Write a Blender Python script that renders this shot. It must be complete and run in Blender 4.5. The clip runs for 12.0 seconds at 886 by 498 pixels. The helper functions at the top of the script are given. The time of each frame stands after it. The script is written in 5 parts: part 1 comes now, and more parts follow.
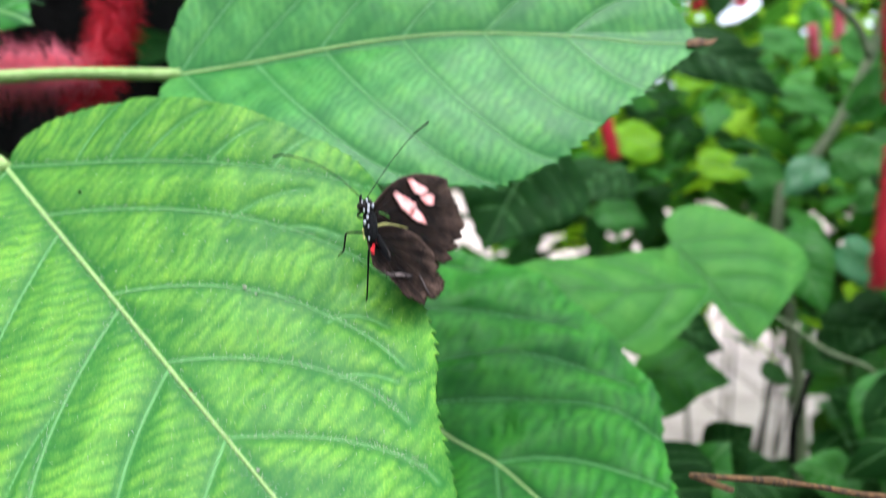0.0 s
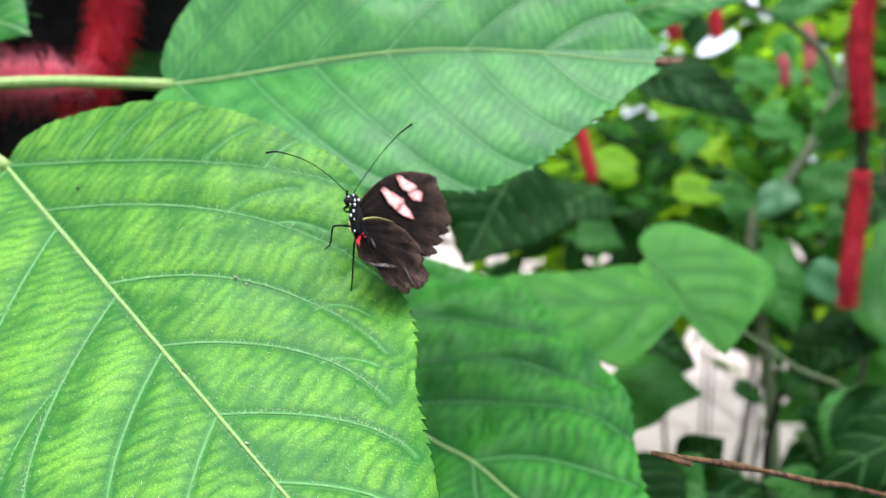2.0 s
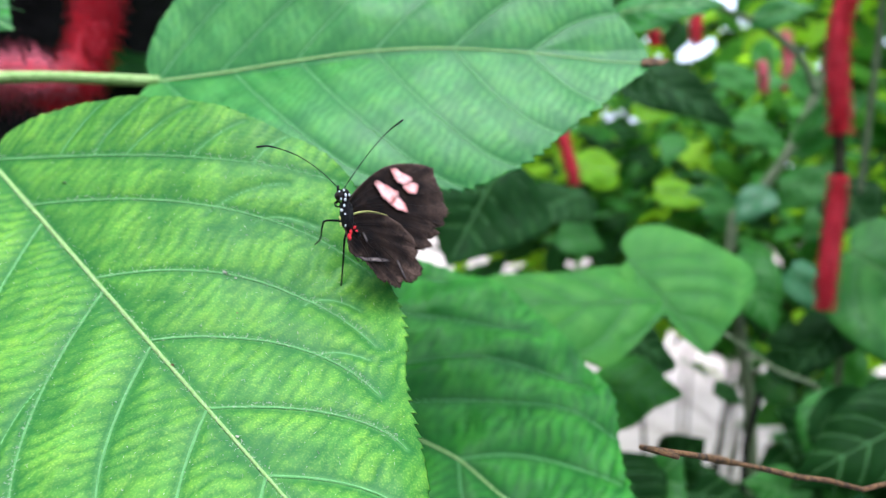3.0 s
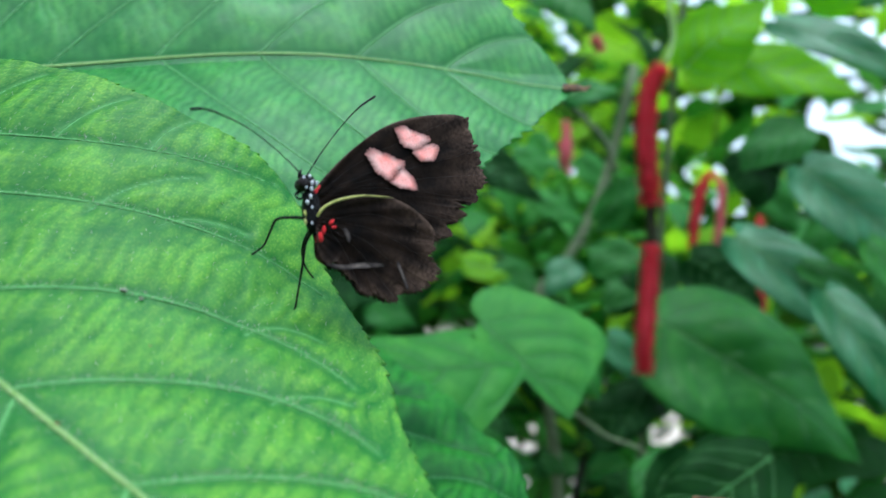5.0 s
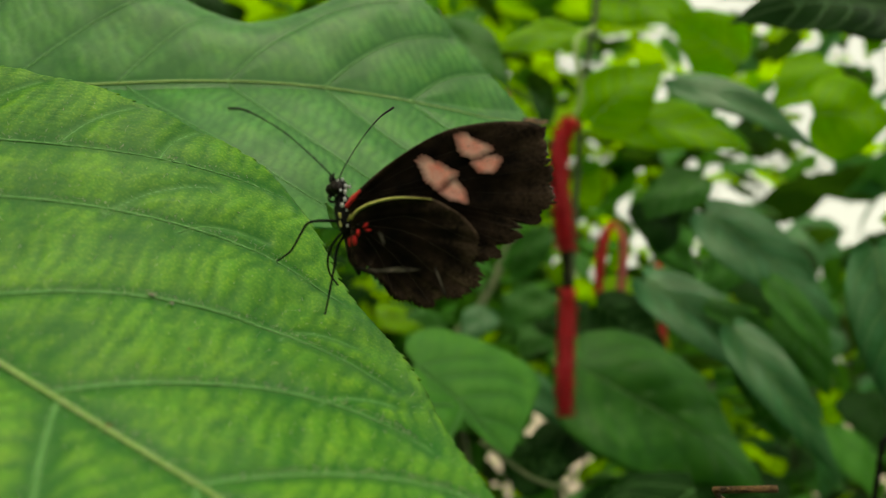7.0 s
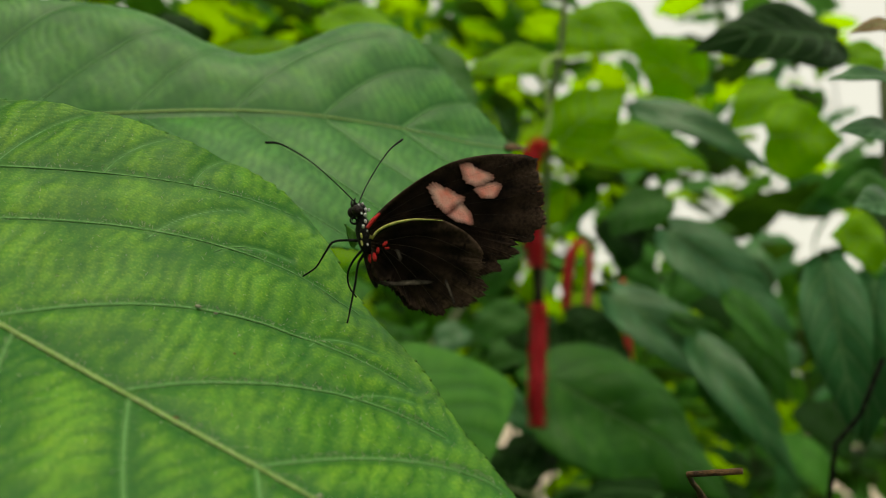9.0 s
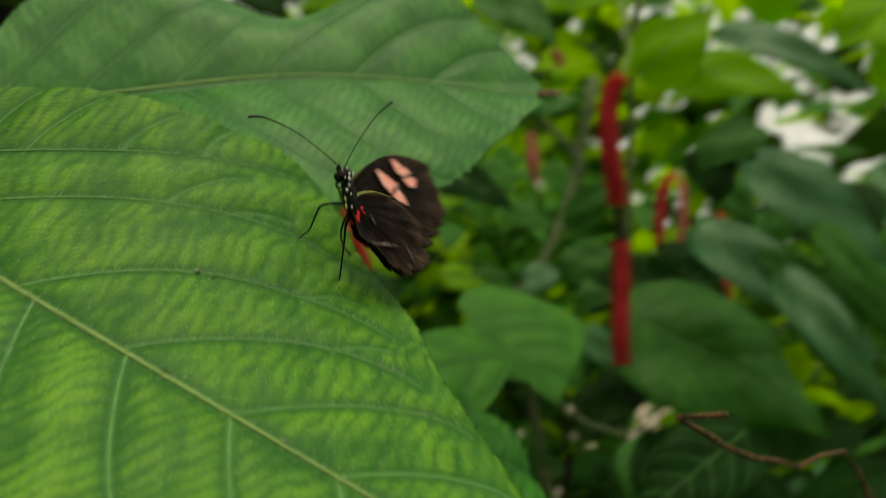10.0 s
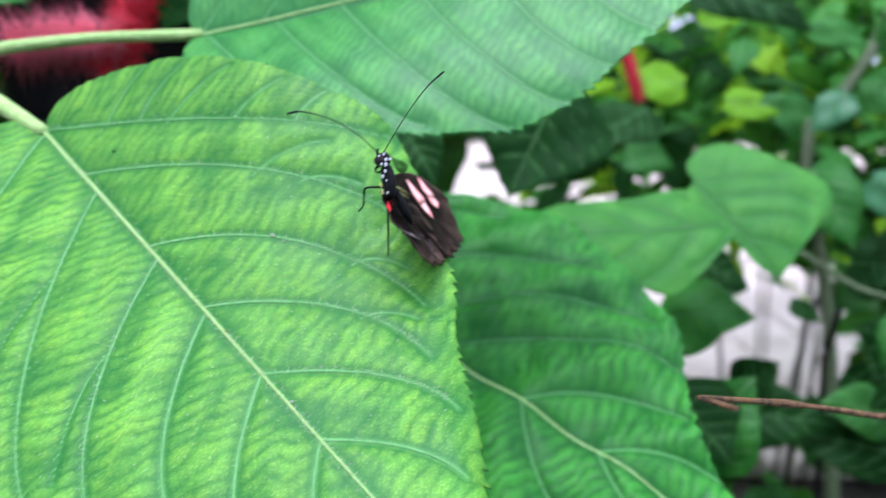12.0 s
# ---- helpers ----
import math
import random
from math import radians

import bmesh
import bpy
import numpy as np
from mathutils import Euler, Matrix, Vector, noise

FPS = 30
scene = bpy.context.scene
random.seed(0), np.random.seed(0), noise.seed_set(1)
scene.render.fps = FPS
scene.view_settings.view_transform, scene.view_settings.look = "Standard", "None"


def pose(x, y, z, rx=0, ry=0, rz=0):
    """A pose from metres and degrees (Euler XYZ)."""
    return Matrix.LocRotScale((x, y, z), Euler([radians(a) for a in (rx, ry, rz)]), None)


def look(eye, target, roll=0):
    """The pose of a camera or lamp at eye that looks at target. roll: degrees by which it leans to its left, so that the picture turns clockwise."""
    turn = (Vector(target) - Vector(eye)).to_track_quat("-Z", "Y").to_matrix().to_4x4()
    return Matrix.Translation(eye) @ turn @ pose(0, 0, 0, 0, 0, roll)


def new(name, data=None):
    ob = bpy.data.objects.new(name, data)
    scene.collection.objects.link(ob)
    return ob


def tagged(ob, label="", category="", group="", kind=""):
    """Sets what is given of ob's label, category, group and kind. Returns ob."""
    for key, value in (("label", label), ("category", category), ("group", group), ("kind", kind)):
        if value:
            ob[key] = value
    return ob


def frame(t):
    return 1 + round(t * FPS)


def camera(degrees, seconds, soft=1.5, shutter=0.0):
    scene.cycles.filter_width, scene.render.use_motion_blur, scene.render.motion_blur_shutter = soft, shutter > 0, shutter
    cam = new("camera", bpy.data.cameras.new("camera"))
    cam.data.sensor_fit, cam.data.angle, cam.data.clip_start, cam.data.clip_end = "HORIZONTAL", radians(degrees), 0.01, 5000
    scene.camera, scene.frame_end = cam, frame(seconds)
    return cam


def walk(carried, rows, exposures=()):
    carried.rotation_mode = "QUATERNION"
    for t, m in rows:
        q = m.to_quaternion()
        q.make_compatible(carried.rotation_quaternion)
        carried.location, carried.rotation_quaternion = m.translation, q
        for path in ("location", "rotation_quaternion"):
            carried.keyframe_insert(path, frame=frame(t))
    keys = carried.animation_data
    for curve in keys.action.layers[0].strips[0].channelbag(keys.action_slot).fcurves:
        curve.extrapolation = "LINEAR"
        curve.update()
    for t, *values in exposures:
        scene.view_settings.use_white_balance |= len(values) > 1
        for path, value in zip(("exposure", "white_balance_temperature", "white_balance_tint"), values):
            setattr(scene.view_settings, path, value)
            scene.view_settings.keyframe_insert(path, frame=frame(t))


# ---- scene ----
cam = camera(59.0, 12.0, 0.9, 0.9)
PATH = [
    (0, (0.0000, 0.0000, 1.2000), (0.0000, 1.9805, 0.9217), 2.00),
    (0.5, (-0.0012, -0.0011, 1.1921), (0.0122, 1.9767, 0.8954), 2.80),
    (1, (0.0016, -0.0101, 1.1931), (0.0092, 1.9727, 0.9316), 2.61),
    (1.5, (0.0017, -0.0111, 1.1951), (0.0181, 1.9750, 0.9603), 2.51),
    (2, (0.0006, -0.0131, 1.1932), (0.0439, 1.9758, 0.9876), 2.83),
    (2.5, (0.0015, -0.0172, 1.1922), (0.0469, 1.9721, 0.9905), 2.93),
    (4.5, (-0.0334, 0.0231, 1.1756), (0.4994, 1.9507, 1.1516), 4.12),
    (5, (-0.0424, 0.0371, 1.1686), (0.6389, 1.9160, 1.2452), 3.93),
    (5.5, (-0.0462, 0.0392, 1.1727), (0.6938, 1.8940, 1.2830), 3.87),
    (6, (-0.0532, 0.0324, 1.1760), (0.7038, 1.8795, 1.2988), 3.49),
    (6.5, (-0.0624, 0.0403, 1.1652), (0.7879, 1.8417, 1.3441), 3.06),
    (7, (-0.0666, 0.0463, 1.1562), (0.8638, 1.7992, 1.4045), 2.53),
    (9, (-0.0839, 0.0335, 1.1529), (0.9231, 1.7358, 1.4498), 1.81),
    (9.5, (-0.0819, 0.0295, 1.1559), (0.9029, 1.7480, 1.4332), 2.48),
    (10, (-0.0621, 0.0132, 1.1566), (0.6914, 1.8609, 1.2915), 0.48),
    (10.5, (-0.0359, -0.0079, 1.1732), (0.3964, 1.9441, 1.1208), 1.35),
    (11, (-0.0146, -0.0170, 1.1897), (0.2054, 1.9559, 0.9461), 1.52),
    (11.5, (-0.0021, -0.0119, 1.2033), (0.0693, 1.9480, 0.8112), 0.72),
    (12, (0.0038, -0.0091, 1.1990), (-0.0741, 1.9492, 0.8003), -0.35),
]
EXPOSURE = [
    (0.0, 0.68, 5800, 21), (0.5, 0.68, 5874, 21), (1.0, 0.70, 5148, 24), (1.5, 0.68, 5688, 21), (2.0, 0.68, 5879, 21), (2.5, 0.66, 5600, 23),
    (4.5, 0.41, 5400, 9), (5.0, 0.21, 5300, 6), (5.5, -0.27, 6800, -4), (6.0, -0.32, 7450, 1), (6.5, -0.42, 8132, -2), (7.0, -0.61, 8716, -4),
    (9.0, -0.75, 8250, 2), (9.5, -0.81, 8450, 4), (10.0, -0.90, 8650, 1), (10.5, -0.17, 6550, 13), (11.0, 0.48, 5450, 24), (11.5, 0.60, 5600, 27), (12.0, 0.65, 5300, 28),
]
walk(cam, [(t, look(eye, target, roll)) for t, eye, target, roll in PATH], EXPOSURE)

# depth of field of a small close-focusing lens
cam.data.dof.use_dof = True
cam.data.dof.focus_distance = 0.172
cam.data.dof.aperture_fstop = 12.0


# ---- light ----
def sky_world():
    """A bright hazy sky over a planted glasshouse."""
    w = bpy.data.worlds.new("hazy_sky")
    w.use_nodes = True
    scene.world = w
    nt = w.node_tree
    nt.nodes.clear()
    out = nt.nodes.new("ShaderNodeOutputWorld")
    bg = nt.nodes.new("ShaderNodeBackground")
    sky = nt.nodes.new("ShaderNodeTexSky")
    sky.sky_type = "NISHITA"
    sky.sun_disc = False
    sky.sun_elevation, sky.sun_rotation = radians(76.7), radians(205)
    sky.air_density, sky.dust_density, sky.ozone_density = 1.0, 4.0, 1.0
    mix = nt.nodes.new("ShaderNodeMix")
    mix.data_type = "RGBA"
    mix.inputs["Factor"].default_value = 0.72
    mix.inputs[7].default_value = (9.6, 9.9, 10.2, 1)
    bg.inputs["Strength"].default_value = SKY
    nt.links.new(sky.outputs[0], mix.inputs[6])
    nt.links.new(mix.outputs[2], bg.inputs["Color"])
    nt.links.new(bg.outputs[0], out.inputs["Surface"])


SKY = 0.19
sky_world()
sun_data = bpy.data.lights.new("sun", "SUN")
sun_data.energy, sun_data.angle, sun_data.color = 3.1, radians(45), (1.0, 0.97, 0.92)
sun = new("sun", sun_data)
sun.matrix_world = look((-0.14, -0.30, 1.4), (0, 0, 0))


# ---- materials ----
def shader(name):
    m = bpy.data.materials.new(name)
    m.use_nodes = True
    nt = m.node_tree
    nt.nodes.clear()
    out = nt.nodes.new("ShaderNodeOutputMaterial")
    return m, nt, out


def node(nt, kind, **values):
    n = nt.nodes.new(kind)
    for key, value in values.items():
        n.inputs[key.replace("_", " ")].default_value = value
    return n


def mixed(nt, factor, a, b):
    """A colour mix; each argument is a socket or a value."""
    n = nt.nodes.new("ShaderNodeMix")
    n.data_type = "RGBA"
    for socket, value in ((n.inputs[0], factor), (n.inputs[6], a), (n.inputs[7], b)):
        if isinstance(value, bpy.types.NodeSocket):
            nt.links.new(value, socket)
        else:
            socket.default_value = value if isinstance(value, (int, float)) else (*value, 1)
    return n.outputs[2]


def math_node(nt, op, a, b=0.5):
    n = nt.nodes.new("ShaderNodeMath")
    n.operation = op
    n.use_clamp = True
    for socket, value in ((n.inputs[0], a), (n.inputs[1], b)):
        if isinstance(value, bpy.types.NodeSocket):
            nt.links.new(value, socket)
        else:
            socket.default_value = value
    return n.outputs[0]


def noise_of(nt, scale, detail=3.0, low=0.35, high=0.65):
    tc = nt.nodes.new("ShaderNodeTexCoord")
    n = node(nt, "ShaderNodeTexNoise", Scale=scale, Detail=detail)
    nt.links.new(tc.outputs["Object"], n.inputs["Vector"])
    r = node(nt, "ShaderNodeMapRange", From_Min=low, From_Max=high)
    nt.links.new(n.outputs["Fac"], r.inputs["Value"])
    return r.outputs["Result"]


def attribute(nt, name):
    a = nt.nodes.new("ShaderNodeAttribute")
    a.attribute_name = name
    return a.outputs["Fac"]


def surface(nt, out, colour, rough, bump=None, bump_size=0.0002, through_light=0.0, glow=(1, 1, 1), specular=0.5, sheen=0.0):
    p = nt.nodes.new("ShaderNodeBsdfPrincipled")
    if isinstance(colour, bpy.types.NodeSocket):
        nt.links.new(colour, p.inputs["Base Color"])
    else:
        p.inputs["Base Color"].default_value = (*colour, 1)
    if isinstance(rough, bpy.types.NodeSocket):
        nt.links.new(rough, p.inputs["Roughness"])
    else:
        p.inputs["Roughness"].default_value = rough
    p.inputs["Specular IOR Level"].default_value = specular
    p.inputs["Sheen Weight"].default_value = sheen
    if bump is not None:
        b = node(nt, "ShaderNodeBump", Strength=1.0, Distance=bump_size)
        nt.links.new(bump, b.inputs["Height"])
        nt.links.new(b.outputs[0], p.inputs["Normal"])
    if through_light:
        t = nt.nodes.new("ShaderNodeBsdfTranslucent")
        nt.links.new(mixed(nt, 0.25, colour, glow), t.inputs["Color"])
        s = nt.nodes.new("ShaderNodeMixShader")
        s.inputs[0].default_value = through_light
        nt.links.new(p.outputs[0], s.inputs[1])
        nt.links.new(t.outputs[0], s.inputs[2])
        nt.links.new(s.outputs[0], out.inputs["Surface"])
    else:
        nt.links.new(p.outputs[0], out.inputs["Surface"])
    return p


def leaf_material(name, deep, light, vein, rough=0.42, through_light=0.3, glow=(0.25, 0.6, 0.03), mottle=1.0, specular=0.5, flecks=0.3):
    """Leaf skin: lighter cushions between the veins, darker cross veins, pale ribs, fine mottling; crease shade beside
    veins is put into the colour.
    """
    m, nt, out = shader(name)
    patch = noise_of(nt, 120, 4, 0.40, 0.64)
    fine = noise_of(nt, 900, 4, 0.3, 0.7)
    grain = noise_of(nt, 3500, 2, 0.3, 0.7)
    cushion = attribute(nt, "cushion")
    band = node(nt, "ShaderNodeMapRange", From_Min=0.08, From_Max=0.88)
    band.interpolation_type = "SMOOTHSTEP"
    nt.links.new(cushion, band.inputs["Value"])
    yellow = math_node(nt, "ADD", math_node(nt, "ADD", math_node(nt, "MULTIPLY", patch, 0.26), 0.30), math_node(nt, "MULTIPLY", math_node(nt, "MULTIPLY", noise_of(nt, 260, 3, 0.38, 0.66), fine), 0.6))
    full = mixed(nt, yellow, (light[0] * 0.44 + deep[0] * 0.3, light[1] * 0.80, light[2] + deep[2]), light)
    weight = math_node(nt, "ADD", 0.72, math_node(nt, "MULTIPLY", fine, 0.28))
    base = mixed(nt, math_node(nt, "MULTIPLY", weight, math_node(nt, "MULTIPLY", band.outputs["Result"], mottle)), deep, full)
    fleck = math_node(nt, "MULTIPLY", math_node(nt, "MULTIPLY", noise_of(nt, 2100, 3, 0.50, 0.68), flecks), cushion)
    base = mixed(nt, fleck, base, (light[0] * 2.0, light[1] * 1.45, light[2] * 2 + 0.03))
    base = mixed(nt, math_node(nt, "MULTIPLY", noise_of(nt, 1300, 3, 0.50, 0.70), flecks * 0.38), base, (deep[0] * 0.8, deep[1] * 0.75, deep[2]))
    base = mixed(nt, math_node(nt, "MULTIPLY", attribute(nt, "vein"), 0.85), base, vein)
    info = nt.nodes.new("ShaderNodeObjectInfo")
    base = mixed(nt, math_node(nt, "MULTIPLY", info.outputs["Random"], 0.25), base, deep)
    rough_v = node(nt, "ShaderNodeMapRange", To_Min=rough - 0.14, To_Max=rough + 0.12)
    nt.links.new(math_node(nt, "ADD", math_node(nt, "MULTIPLY", fine, 0.5), math_node(nt, "MULTIPLY", noise_of(nt, 90, 3, 0.35, 0.65), 0.5)), rough_v.inputs["Value"])
    height = math_node(nt, "ADD", math_node(nt, "MULTIPLY", fine, 0.6), math_node(nt, "MULTIPLY", grain, 0.4))
    surface(nt, out, base, rough_v.outputs["Result"], height, 0.00004, through_light, glow, specular)
    return m


def plain_material(name, dark, light, rough=0.6, scale=300, through_light=0.0, specular=0.4, bump_size=0.0002, sheen=0.0, metal=0.0):
    m, nt, out = shader(name)
    n1, n2 = noise_of(nt, scale, 5), noise_of(nt, scale * 7, 3)
    f = math_node(nt, "ADD", math_node(nt, "MULTIPLY", n1, 0.7), math_node(nt, "MULTIPLY", n2, 0.3))
    p = surface(nt, out, mixed(nt, f, dark, light), rough, n2, bump_size, through_light, light, specular, sheen)
    p.inputs["Metallic"].default_value = metal
    return m


GREEN = {
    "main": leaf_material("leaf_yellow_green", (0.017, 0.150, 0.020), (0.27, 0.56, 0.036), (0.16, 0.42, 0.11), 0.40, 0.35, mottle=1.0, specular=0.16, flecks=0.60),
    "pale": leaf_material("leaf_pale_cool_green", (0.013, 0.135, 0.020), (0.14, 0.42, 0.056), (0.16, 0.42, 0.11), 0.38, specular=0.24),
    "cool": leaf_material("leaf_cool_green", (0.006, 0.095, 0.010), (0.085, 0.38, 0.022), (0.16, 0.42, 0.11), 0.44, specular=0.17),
    "fresh": leaf_material("leaf_fresh_green", (0.016, 0.125, 0.011), (0.072, 0.27, 0.020), (0.14, 0.36, 0.07), 0.46, 0.42, specular=0.2),
    "mid": leaf_material("leaf_soft_green", (0.024, 0.150, 0.014), (0.10, 0.31, 0.026), (0.06, 0.22, 0.034), 0.55, 0.35, specular=0.16),
    # bright: the glow of light from behind is put into its base colour
    "bright": leaf_material("leaf_green_painted_backlit", (0.26, 0.56, 0.004), (0.50, 0.80, 0.008), (0.28, 0.50, 0.04), 0.55, 0.7, (0.55, 0.95, 0.01), specular=0.25),
    # dark: near-black green, with the gloom of the background put into the colour
    "dark": leaf_material("leaf_dark_shade_green", (0.004, 0.024, 0.003), (0.016, 0.064, 0.007), (0.035, 0.12, 0.02), 0.55, 0.25, specular=0.05),
    "blue": leaf_material("leaf_blue_green", (0.024, 0.140, 0.034), (0.080, 0.30, 0.080), (0.12, 0.32, 0.13), 0.38, 0.3, specular=0.42),
    "brown": leaf_material("leaf_dry_brown", (0.20, 0.13, 0.04), (0.34, 0.25, 0.08), (0.3, 0.2, 0.1), 0.6, 0.2, (0.5, 0.4, 0.1)),
}
RIB = plain_material("leaf_rib_pale_green", (0.31, 0.54, 0.13), (0.44, 0.63, 0.22), 0.5, 900)
VEIN = plain_material("leaf_side_vein_green", (0.145, 0.42, 0.105), (0.21, 0.49, 0.165), 0.5, 900)
FAINT_VEIN = plain_material("leaf_faint_vein_green", (0.06, 0.28, 0.05), (0.12, 0.40, 0.09), 0.5, 900)
SOFT_VEIN = plain_material("leaf_soft_vein_green", (0.125, 0.39, 0.09), (0.19, 0.47, 0.14), 0.5, 900)
UPPER_VEIN = plain_material("leaf_thin_vein_green", (0.09, 0.31, 0.07), (0.15, 0.42, 0.12), 0.5, 900)
DIM_RIB = plain_material("leaf_rib_dull_green", (0.05, 0.18, 0.035), (0.09, 0.26, 0.06), 0.5, 900)
STALK = plain_material("leaf_stalk_pale_green", (0.22, 0.40, 0.08), (0.40, 0.56, 0.18), 0.5, 400)
STEM = plain_material("woody_green_stem", (0.06, 0.10, 0.035), (0.16, 0.20, 0.09), 0.65, 200)
# darker copy of STEM: shade on the shrub stems is put into the colour
SHADE_STEM = plain_material("dark_shade_thin_stem", (0.010, 0.013, 0.006), (0.034, 0.038, 0.016), 0.8, 200, specular=0.1)
TWIG = plain_material("dead_brown_twig", (0.020, 0.010, 0.006), (0.40, 0.21, 0.07), 0.5, 420, bump_size=0.0008)
# bark near black: shade behind the tassels is put into its colour
BARK = plain_material("shade_black_bark", (0.004, 0.0036, 0.0032), (0.014, 0.0125, 0.011), 0.9, 30, specular=0.08, bump_size=0.006)
RED = plain_material("crimson_chenille", (0.92, 0.022, 0.055), (0.97, 0.11, 0.14), 0.7, 500, 0.5)
PINK = plain_material("rose_chenille", (0.95, 0.13, 0.20), (1.0, 0.42, 0.47), 0.7, 500, 0.5)


def wing_material():
    """Brown-black scales, streaked along the veins and paler towards the margin: wear, plus sky sheen put into the
    colour.
    """
    m, nt, out = shader("wing_brown_black")
    fine = noise_of(nt, 1400, 5, 0.3, 0.7)
    broad = noise_of(nt, 260, 3, 0.35, 0.7)
    worn_sheen = math_node(nt, "MULTIPLY", attribute(nt, "worn_sheen"), math_node(nt, "ADD", math_node(nt, "MULTIPLY", fine, 0.6), math_node(nt, "MULTIPLY", broad, 0.5)))
    base = mixed(nt, broad, (0.0016, 0.0010, 0.0006), (0.012, 0.0066, 0.0036))
    surface(nt, out, mixed(nt, worn_sheen, base, (0.135, 0.086, 0.060)), 0.6, fine, 0.00004, 0.0, (1, 1, 1), 0.06)
    return m


def faded_material():
    """Worn scales: pale brown streaks that fade into the dark wing."""
    m, nt, out = shader("wing_faded_scales")
    fine, broad = noise_of(nt, 1800, 4, 0.3, 0.7), noise_of(nt, 600, 3, 0.3, 0.7)
    left = math_node(nt, "MULTIPLY", math_node(nt, "SUBTRACT", 1.0, attribute(nt, "edge")), math_node(nt, "ADD", math_node(nt, "MULTIPLY", broad, 0.9), math_node(nt, "MULTIPLY", fine, 0.5)))
    surface(nt, out, mixed(nt, left, (0.012, 0.008, 0.007), (0.24, 0.19, 0.16)), 0.6, fine, 0.0001, 0.0, (1, 1, 1), 0.2)
    return m


WING = wing_material()
WING_PALE = plain_material("wing_worn_brown", (0.010, 0.007, 0.006), (0.035, 0.024, 0.019), 0.7, 900, 0.0, 0.2)


def salmon_material():
    """Pink scales that thin out into the dark wing at the patch's edge."""
    m, nt, out = shader("wing_salmon_pink")
    broad, fine = noise_of(nt, 420, 4, 0.3, 0.7), noise_of(nt, 2600, 4, 0.25, 0.75)
    base = mixed(nt, broad, (1.0, 0.31, 0.25), (1.0, 0.57, 0.50))
    thin = node(nt, "ShaderNodeMapRange", From_Min=0.52, From_Max=1.08)
    nt.links.new(math_node(nt, "ADD", attribute(nt, "edge"), 0.0), thin.inputs["Value"])
    lost = math_node(nt, "MULTIPLY", thin.outputs["Result"], math_node(nt, "ADD", fine, 0.55))
    surface(nt, out, mixed(nt, lost, base, (0.04, 0.024, 0.018)), 0.6, fine, 0.0001, 0.0, (1, 1, 1), 0.2)
    return m


SALMON = salmon_material()
WING_FADED = faded_material()
YELLOW = plain_material("wing_yellow", (0.50, 0.50, 0.10), (0.72, 0.70, 0.26), 0.7, 900, 0.0, 0.2)
SCARLET = plain_material("wing_scarlet", (0.70, 0.01, 0.02), (0.90, 0.04, 0.04), 0.6, 900, 0.0, 0.3)
BLACK = plain_material("body_black", (0.002, 0.002, 0.002), (0.006, 0.006, 0.007), 0.45, 1500, 0.0, 0.15, 0.0001)
WHITE = plain_material("body_white_dot", (0.75, 0.78, 0.82), (0.9, 0.9, 0.92), 0.6, 900)
EYE_M = plain_material("compound_eye", (0.004, 0.003, 0.003), (0.016, 0.009, 0.007), 0.35, 4000, 0.0, 0.15, 0.00003)
GRIT = plain_material("leaf_speck", (0.70, 0.66, 0.48), (0.90, 0.87, 0.72), 0.8, 3000)
SOIL = plain_material("dark_soil", (0.016, 0.011, 0.008), (0.06, 0.045, 0.03), 0.95, 9, bump_size=0.02)
PATH_M = plain_material("pale_pink_paving", (0.34, 0.285, 0.215), (0.52, 0.45, 0.355), 0.85, 6, bump_size=0.004)


# ---- mesh helpers ----
def mesh_object(name, verts, faces, material, parent=None, label="", smooth=True):
    me = bpy.data.meshes.new(name)
    me.from_pydata([tuple(map(float, v)) for v in verts], [], [tuple(map(int, f)) for f in faces])
    me.materials.append(material)
    if smooth:
        me.shade_smooth()
    me.update()
    ob = new(name, me)
    ob.parent = parent
    if label:
        ob["label"] = label
    return ob


def smooth_line(points, count):
    """An even run of points on a Catmull-Rom curve through the given ones."""
    p = np.array(points, float)
    p = np.vstack([2 * p[0] - p[1], p, 2 * p[-1] - p[-2]])
    line = []
    for i in range(1, len(p) - 2):
        for s in np.linspace(0, 1, 24, endpoint=False):
            a, b, c, d = p[i - 1], p[i], p[i + 1], p[i + 2]
            line.append(0.5 * (2 * b + (c - a) * s + (2 * a - 5 * b + 4 * c - d) * s * s + (3 * b - a - 3 * c + d) * s ** 3))
    line = np.array(line + [p[-2]])
    run = np.concatenate([[0], np.cumsum(np.linalg.norm(np.diff(line, axis=0), axis=1))])
    want = np.linspace(0, run[-1], count)
    return np.column_stack([np.interp(want, run, line[:, k]) for k in range(line.shape[1])])


